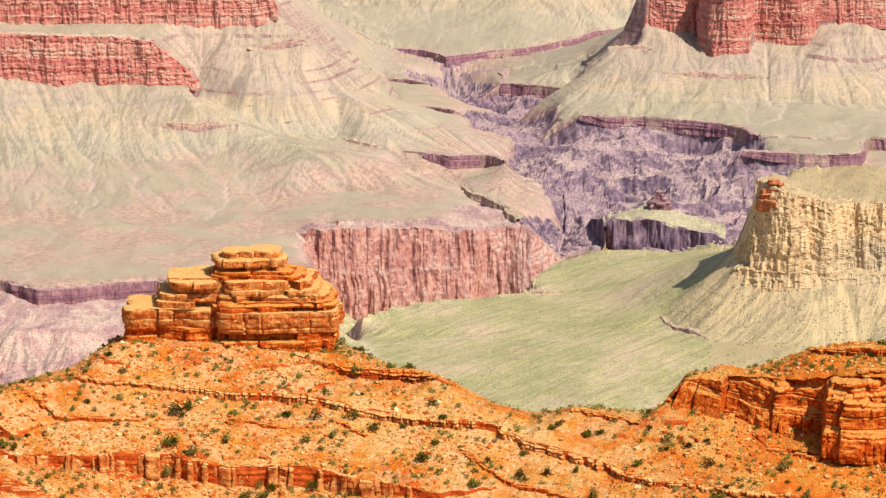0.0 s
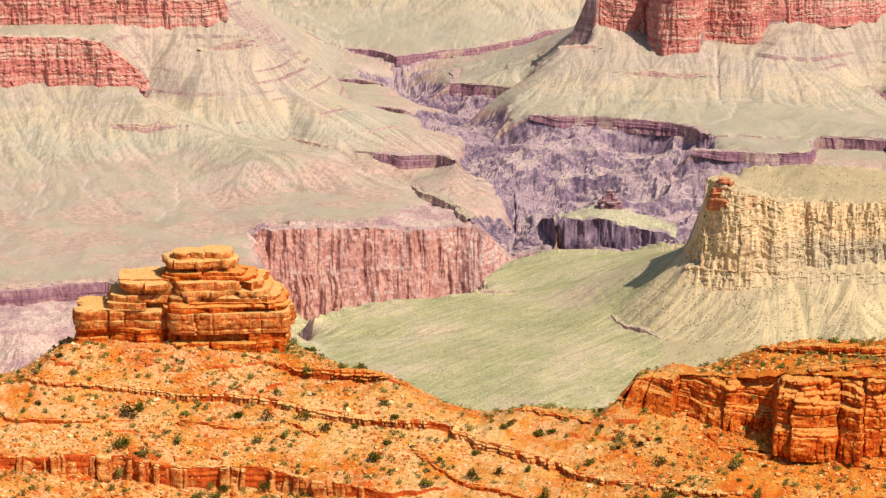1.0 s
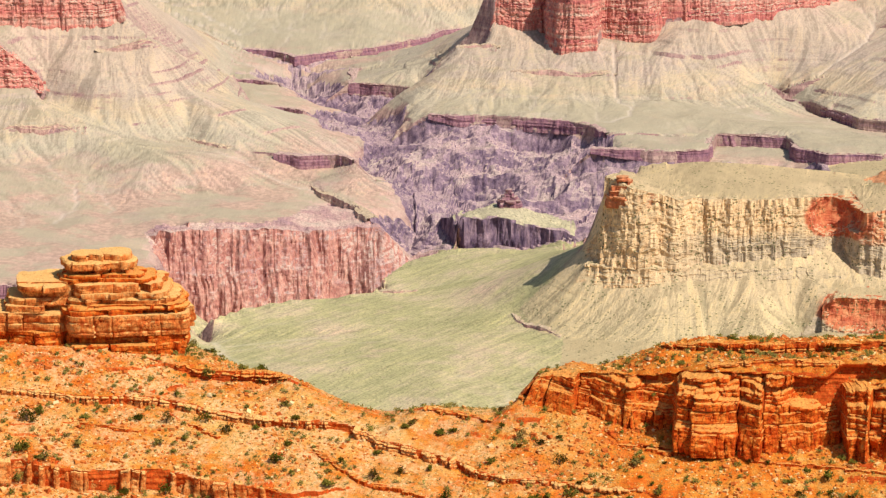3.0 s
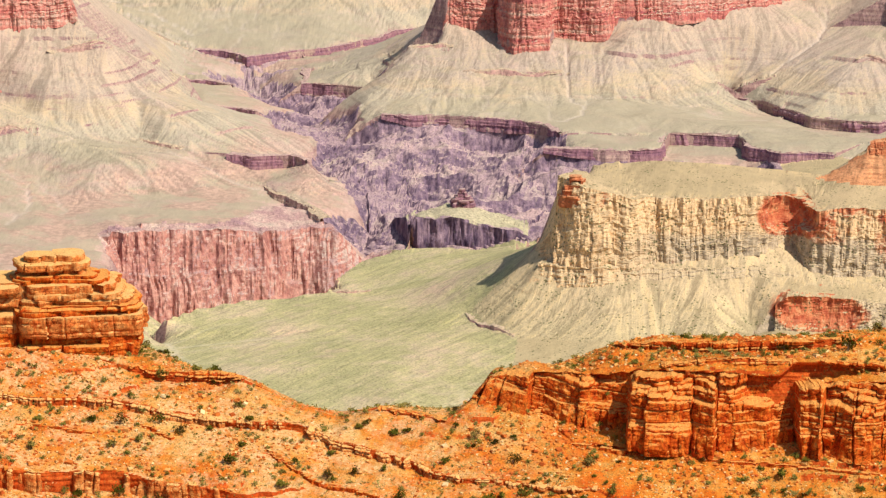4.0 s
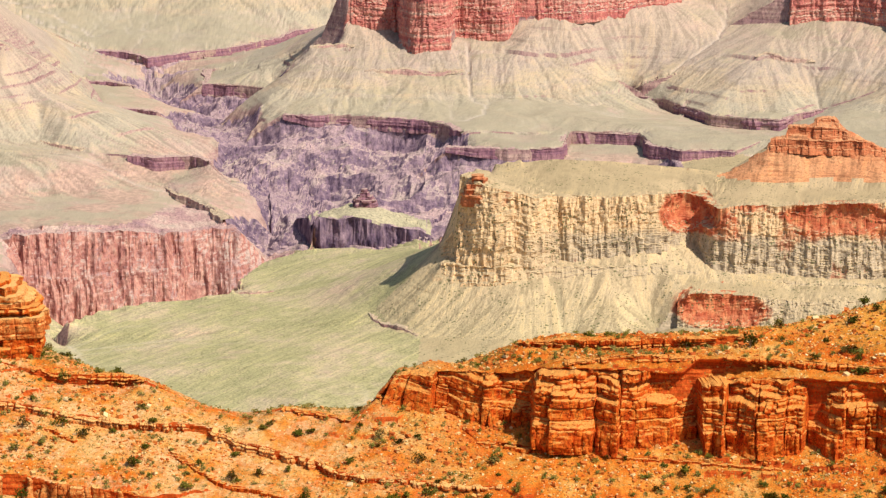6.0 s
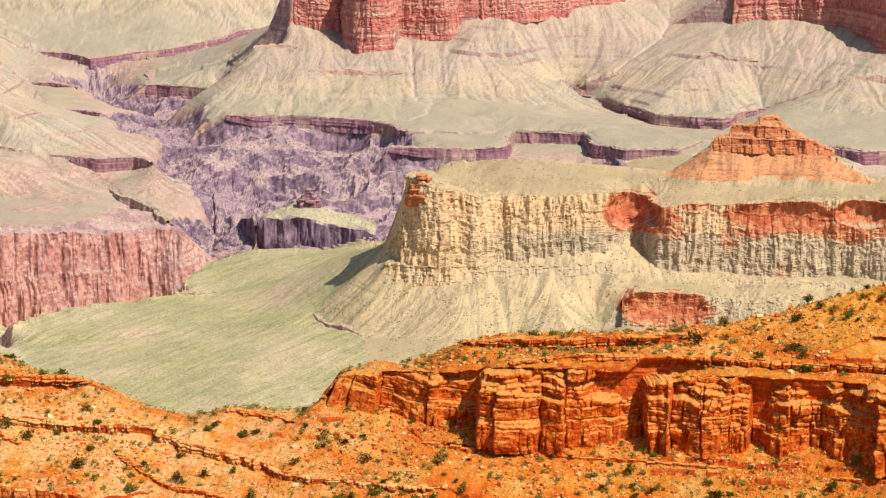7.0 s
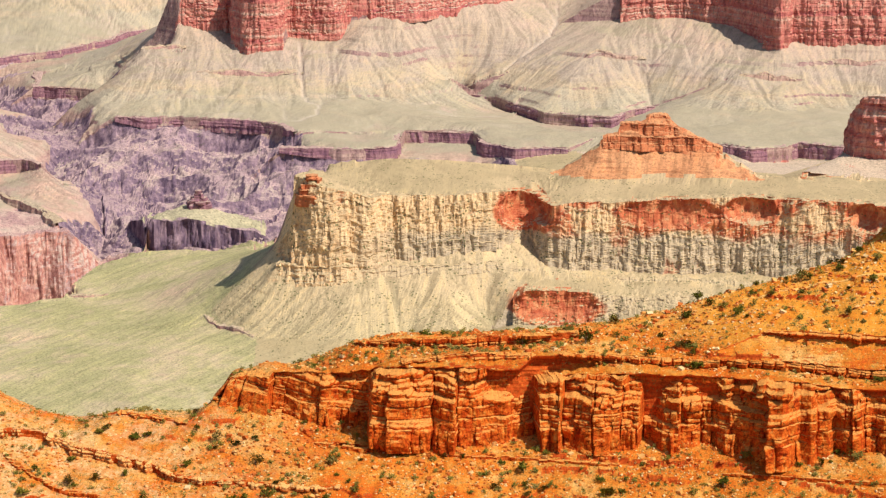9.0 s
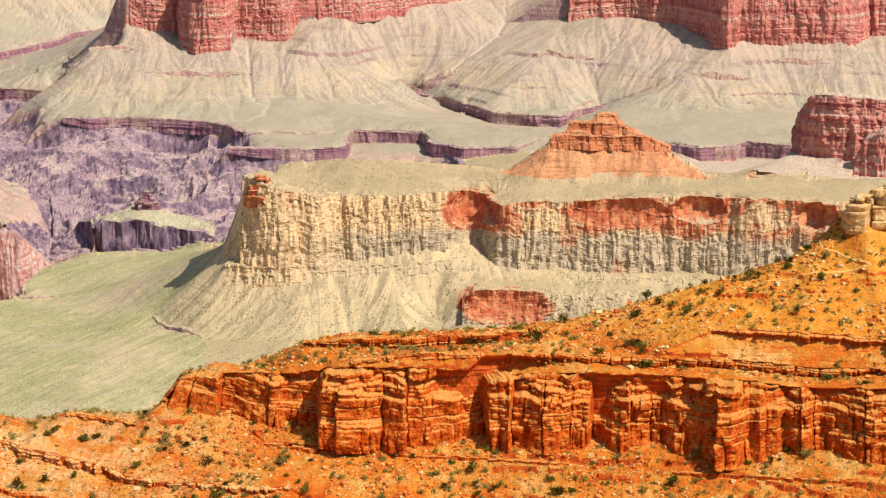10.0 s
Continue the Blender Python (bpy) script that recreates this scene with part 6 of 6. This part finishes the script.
# the cream outcrop on the hilltop
crag = thing("rock_outcrop", pose(292, 1135, 456, 0, 0, -14.5), "pale cream weathered outcrop crowning the orange hill", "rock")
stack(crag, [(-11, -5, -9, 2.5, 2, 14, 1.5), (-6, 2, -9, 5, 0, 16, 1.5), (1, 24, -9, 4, 1, 22, 2), (-8, -5, 2, 5.5, 5, 9, 1.2), (-4, 1, 4.5, 7.5, 2, 9, 1.2), (2, 9, 3.5, 8.5, 2, 14, 1.5), (8, 24, 3.5, 8, 3, 18, 2), (3, 7, 8, 10.5, 4, 8, 1.2), (10, 15, 7.5, 11, 4, 9, 1.2), (14, 24, 7.5, 11.5, 5, 12, 1.5)], M_CREAM, 0.5)


# ---- scrub and loose stones on the ridge ----
def leaf_material():
    n = Nodes("juniper_leaf")
    r = n.node("ShaderNodeObjectInfo").outputs["Random"]
    c = n.ramp(r, [(0.0, (0.075, 0.075, 0.008)), (0.4, (0.14, 0.125, 0.014)), (0.7, (0.20, 0.165, 0.03)), (1.0, (0.26, 0.19, 0.05))])
    c = n.mix(0.5, c, n.ramp(n.noise(0.7, 3), [(0.3, (0.5, 0.5, 0.5)), (0.7, (1.4, 1.4, 1.3))]), "MULTIPLY")
    return n.done(c, 0.8)


def bark_material():
    n = Nodes("juniper_bark")
    return n.done(n.ramp(n.noise(0.15, 4), [(0.3, (0.10, 0.065, 0.04)), (0.7, (0.24, 0.17, 0.11))]), 0.9)


M_LEAF, M_BARK = leaf_material(), bark_material()


def crown_mesh(seed, tall):
    """Tufts of leaves set round several limbs, uneven and with gaps."""
    r = random.Random(seed)
    verts, faces = [], []
    limbs = [(r.uniform(0, 6.28), r.uniform(0.15, 0.5), r.uniform(0.35, 1.0) * tall) for _ in range(8)]
    for a, out, up in limbs:
        centre = Vector((math.cos(a) * out, math.sin(a) * out, up * 0.75))
        for _ in range(16):
            c = centre + Vector((r.gauss(0, 0.13), r.gauss(0, 0.13), r.gauss(0, 0.12) * tall))
            c.z = max(c.z, 0.06)
            for _ in range(2):
                d = Vector((r.gauss(0, 1), r.gauss(0, 1), r.gauss(0, 1))).normalized() * r.uniform(0.07, 0.13)
                e = d.orthogonal().normalized() * r.uniform(0.05, 0.09)
                i = len(verts)
                verts += [c - d, c + e, c + d, c - e]
                faces.append((i, i + 1, i + 2, i + 3))
    me = bpy.data.meshes.new("crown")
    me.from_pydata(verts, [], faces)
    me.materials.append(M_LEAF)
    return me


def trunk_mesh(seed, tall):
    r = random.Random(seed)
    bm = bmesh.new()
    for k in range(5):
        a, lean = r.uniform(0, 6.28), (0.0 if k == 0 else r.uniform(0.2, 0.45))
        tip = Vector((math.cos(a) * lean, math.sin(a) * lean, tall * r.uniform(0.5, 0.8)))
        low = Vector((0, 0, -0.12 if k == 0 else 0.1 * tall))
        wide = 0.05 if k == 0 else 0.028
        ring = [[bm.verts.new(c + Vector((math.cos(j * 1.257), math.sin(j * 1.257), 0)) * w) for j in range(5)]
                for c, w in ((low, wide), (low.lerp(tip, 0.5) + Vector((0.02, 0.03, 0.02)), wide * 0.7), (tip, wide * 0.25))]
        for p, q in zip(ring, ring[1:]):
            for j in range(5):
                bm.faces.new((p[j], p[(j + 1) % 5], q[(j + 1) % 5], q[j]))
    me = bpy.data.meshes.new("trunk")
    bm.to_mesh(me)
    bm.free()
    me.materials.append(M_BARK)
    return me


rng = random.Random(11)
SHRUBS = []
for k in range(6):
    tall = (0.7, 0.8, 0.95, 1.1, 1.35, 0.65)[k]
    label = ("low dark green desert shrub on orange soil", "upright dark green juniper on the rocky slope")[tall > 0.9]
    ob = thing("juniper" if tall > 0.9 else "shrub", Matrix(), label, "tree" if tall > 0.9 else "shrub", "scrub on the ridge")
    part("crown", crown_mesh(700 + k, tall), None, ob)
    part("trunk", trunk_mesh(800 + k, tall), None, ob)
    SHRUBS.append(ob)


def slope_spots(count, clump, seed):
    """Random places on the open slopes of the ridge, thicker in some patches."""
    r = np.random.RandomState(seed)
    out = []
    order = np.argsort(NEAR_D, 1)
    ds, zs, ss = (np.take_along_axis(a, order, 1) for a in (NEAR_D, NEAR_Z, NEAR_S))
    while len(out) < count:
        n = 20000
        a, d = np.radians(r.uniform(-15, 15.8, n)), r.uniform(1036, 1205, n)
        x, y = d * np.sin(a), d * np.cos(a)
        thick = fbm(x / 24, y / 24, x * 0 + seed, 3, 5) > r.uniform(-clump, clump * 0.6, n)
        c = np.clip(np.round((a - turns[0]) / (turns[1] - turns[0])).astype(int), 0, NEAR_COLS - 1)
        for k in np.nonzero(thick)[0]:
            z, s = np.interp(d[k], ds[c[k]], zs[c[k]]), np.interp(d[k], ds[c[k]], ss[c[k]])
            if s < 0.55 and EYE - 0.335 * d[k] < z:
                out.append((float(x[k]), float(y[k]), float(z)))
                if len(out) == count:
                    break
    return out


for i, (x, y, z) in enumerate(slope_spots(298, 0.5, 1)):
    size = rng.choice((2.2, 2.6, 3.0, 3.6, 4.4)) * rng.uniform(0.8, 1.15)
    m = Matrix.LocRotScale((x, y, z - 0.1), Euler((0, 0, rng.uniform(0, 6.28))), None)
    if i < len(SHRUBS):
        ob = SHRUBS[i]
    else:
        ob = copy_thing(rng.choice(SHRUBS[:6]), m)
    ob.matrix_basis = m @ Matrix.Diagonal((size, size, size * rng.uniform(0.8, 1.1), 1))

# bushes past counting
verts, faces = [], []
for x, y, z in slope_spots(1100, 0.4, 8):
    w = rng.uniform(0.9, 2.3)
    for _ in range(7):
        a, q = rng.uniform(0, 6.28), rng.uniform(0.1, 0.55) * w
        m = Vector((x + math.cos(a) * q, y + math.sin(a) * q, z + rng.uniform(0.2, 0.75) * w))
        for _ in range(9):
            c = m + Vector((rng.gauss(0, 0.17), rng.gauss(0, 0.17), rng.gauss(0, 0.15))) * w
            d = Vector((rng.gauss(0, 1), rng.gauss(0, 1), rng.gauss(0, 1))).normalized() * w * rng.uniform(0.1, 0.2)
            e = d.orthogonal().normalized() * w * 0.11
            i = len(verts)
            verts += [c - d, c + e, c + d, c - e]
            faces.append((i, i + 1, i + 2, i + 3))
me = bpy.data.meshes.new("scrub_bushes")
me.from_pydata(verts, [], faces)
n = Nodes("olive_leaf")
patchy = n.ramp(n.noise(9, 3), [(0.35, (0.11, 0.10, 0.015)), (0.5, (0.18, 0.16, 0.03)), (0.65, (0.27, 0.21, 0.06))])
me.materials.append(n.done(n.mix(0.7, patchy, n.ramp(n.geo.outputs["Random Per Island"], [(0, (0.5, 0.5, 0.45)), (1, (1.5, 1.5, 1.4))]), "MULTIPLY"), 0.8))
tagged(new("scrub_bushes", me), "olive-green desert bushes scattered over the orange ridge", "bush", "", "stuff")

# low tufts and stones past counting
verts, faces = [], []
for x, y, z in slope_spots(8000, 0.35, 2):
    w = rng.uniform(0.25, 0.7) * (2.6 if rng.random() < 0.10 else 1.5 if rng.random() < 0.15 else 1)
    for _ in range(6):
        c = Vector((x + rng.gauss(0, w * 0.45), y + rng.gauss(0, w * 0.45), z + rng.uniform(0.02, 0.8) * w))
        d = Vector((rng.gauss(0, 1), rng.gauss(0, 1), rng.gauss(0, 0.7) + 0.4)).normalized() * w * 0.35
        e = d.orthogonal().normalized() * w * 0.22
        i = len(verts)
        verts += [c - d, c + e, c + d, c - e]
        faces.append((i, i + 1, i + 2, i + 3))
me = bpy.data.meshes.new("scrub_tufts")
me.from_pydata(verts, [], faces)
n = Nodes("dry_tuft")
me.materials.append(n.done(n.ramp(n.geo.outputs["Random Per Island"], [(0, (0.09, 0.085, 0.015)), (0.55, (0.22, 0.185, 0.04)), (1, (0.42, 0.30, 0.09))]), 0.85))
tagged(new("scrub_tufts", me), "low grey-green scrub tufts scattered on orange soil", "scrub", "", "stuff")

verts, faces = [], []
for x, y, z in slope_spots(11500, 0.28, 3):
    w = rng.uniform(0.22, 0.7) * (2.0 if rng.random() < 0.10 else 1)
    q = Euler((rng.uniform(-0.4, 0.4), rng.uniform(-0.4, 0.4), rng.uniform(0, 6.28))).to_matrix()
    i = len(verts)
    for cx, cy, cz in itertools.product((-1, 1), repeat=3):
        v = Vector((cx * rng.uniform(0.6, 1.1), cy * rng.uniform(0.5, 0.9), cz * rng.uniform(0.3, 0.6))) * w
        verts.append(Vector((x, y, z + w * 0.2)) + q @ v)
    faces += [(i, i + 1, i + 3, i + 2), (i + 4, i + 6, i + 7, i + 5), (i, i + 4, i + 5, i + 1), (i + 2, i + 3, i + 7, i + 6), (i, i + 2, i + 6, i + 4), (i + 1, i + 5, i + 7, i + 3)]
me = bpy.data.meshes.new("loose_stones")
me.from_pydata(verts, [], faces)
n = Nodes("loose_stone")
me.materials.append(n.done(n.ramp(n.geo.outputs["Random Per Island"], [(0, (0.44, 0.095, 0.02)), (0.5, (0.62, 0.22, 0.04)), (0.82, (0.70, 0.39, 0.12)), (1, (0.78, 0.60, 0.30))]), 0.95))
tagged(new("loose_stones", me), "loose pale and orange stones strewn over the slope", "stones", "", "stuff")

# boulders that have rolled off the ledges
def boulder_mesh(seed, rock):
    r = random.Random(seed)
    bm = bmesh.new()
    bmesh.ops.create_icosphere(bm, subdivisions=1, radius=0.5)
    off = Vector((seed * 3.1, seed * 1.7, 0))
    for v in bm.verts:
        d = 1 + 0.8 * noise.noise(v.co * 2.6 + off)
        v.co = Vector((round(v.co.x * d * 5) / 5 * 0.5 + v.co.x * d * 0.5, v.co.y * d, v.co.z * d * 0.75))
    me = bpy.data.meshes.new("boulder")
    bm.to_mesh(me)
    bm.free()
    me.materials.append(rock)
    return me


ROCKS, PALE_ROCKS = [boulder_mesh(k, M_PALE) for k in range(6)], [boulder_mesh(k, M_CREAM) for k in range(6, 12)]
for x, y, z in slope_spots(90, 0.3, 6):
    ob = new("boulder", rng.choice(ROCKS))
    w = rng.uniform(0.9, 2.3)
    ob.matrix_world = Matrix.LocRotScale((x, y, z + 0.15 * w), Euler((rng.uniform(-0.3, 0.3), rng.uniform(-0.3, 0.3), rng.uniform(0, 6.28))), (w * 1.2, w, w))
    tagged(ob, "weathered pale orange boulder lying on the slope", "boulder", "boulders on the ridge")

# the hilltop is strewn with pale boulders
for k in range(110):
    b, d = radians(rng.uniform(13.3, 15.6)), rng.uniform(1116, 1156)
    x, y = d * math.sin(b), d * math.cos(b)
    if noise.noise(Vector((x / 9, y / 9, 2))) < rng.uniform(-0.6, 0.3):
        continue
    ob = new("boulder", rng.choice(PALE_ROCKS))
    w = rng.uniform(0.6, 2.1)
    ob.matrix_world = Matrix.LocRotScale((x, y, ground(x, y)[0] + 0.2 * w), Euler((rng.uniform(-0.3, 0.3), rng.uniform(-0.3, 0.3), rng.uniform(0, 6.28))), (w * 1.2, w, w * 1.1))
    tagged(ob, "pale yellow broken boulder on the hilltop", "boulder", "boulders on the hilltop")

# the footpath that winds up the hill
WAY = [(214.8, 1122.9), (220.6, 1122.0), (232.7, 1122.6), (242.5, 1123.8), (247.8, 1123.9), (258.4, 1119.9), (267.3, 1116.9), (279.1, 1116.2),
       (288.7, 1112.2), (284.2, 1118.2), (280.5, 1122.9), (277.0, 1128.7), (272.0, 1133.1), (273.0, 1142.8)]


def trail(way, wide, lift, name, label):
    pts = []
    for p, q in zip(way, way[1:]):
        k = max(2, int(math.dist(p, q) / 0.7))
        pts += [(p[0] + (q[0] - p[0]) * i / k, p[1] + (q[1] - p[1]) * i / k) for i in range(k)]
    pts = np.array(pts)
    for _ in range(4):
        pts[1:-1] = (pts[:-2] + 2 * pts[1:-1] + pts[2:]) / 4
    side = np.gradient(pts, axis=0)
    side = np.stack([-side[:, 1], side[:, 0]], 1) / np.maximum(np.hypot(*side.T), 1e-6)[:, None]
    rows = []
    for i, (p, d) in enumerate(zip(pts, side)):
        w = wide * (0.85 + 0.5 * noise.noise(Vector((i * 0.21, 4.0, 0))))
        row = []
        for u in (-0.6, -0.5, -0.17, 0.17, 0.5, 0.6):
            x, y = p + d * w * u
            row.append((x, y, ground(x, y)[0] + (lift if abs(u) < 0.55 else -0.3) + 0.04 * noise.noise(Vector((x, y, 0)))))
        rows.append(row)
    g = np.array(rows)
    g[:, :, 2] = np.where(np.abs(np.array([-0.6, -0.5, -0.17, 0.17, 0.5, 0.6]))[None] < 0.55, np.maximum(g[:, :, 2], g[:, 2:4, 2].mean(1)[:, None] - 0.15), g[:, :, 2])
    ob = new(name, grid_mesh(name, g, np.ones((g.shape[0] - 1, g.shape[1] - 1), bool), M_PATH, False))
    tagged(ob, label, "path", "", "structure")


n = Nodes("trodden_sand")
M_PATH = n.done(n.ramp(n.noise(1.2, 5, 0.65), [(0.3, (0.66, 0.29, 0.06)), (0.5, (0.78, 0.42, 0.11)), (0.7, (0.82, 0.52, 0.18))]), 0.95, n.noise(0.3, 4), 0.05, 0.5)
trail(WAY, 1.25, 0.14, "footpath", "pale trodden footpath winding up the orange hill")
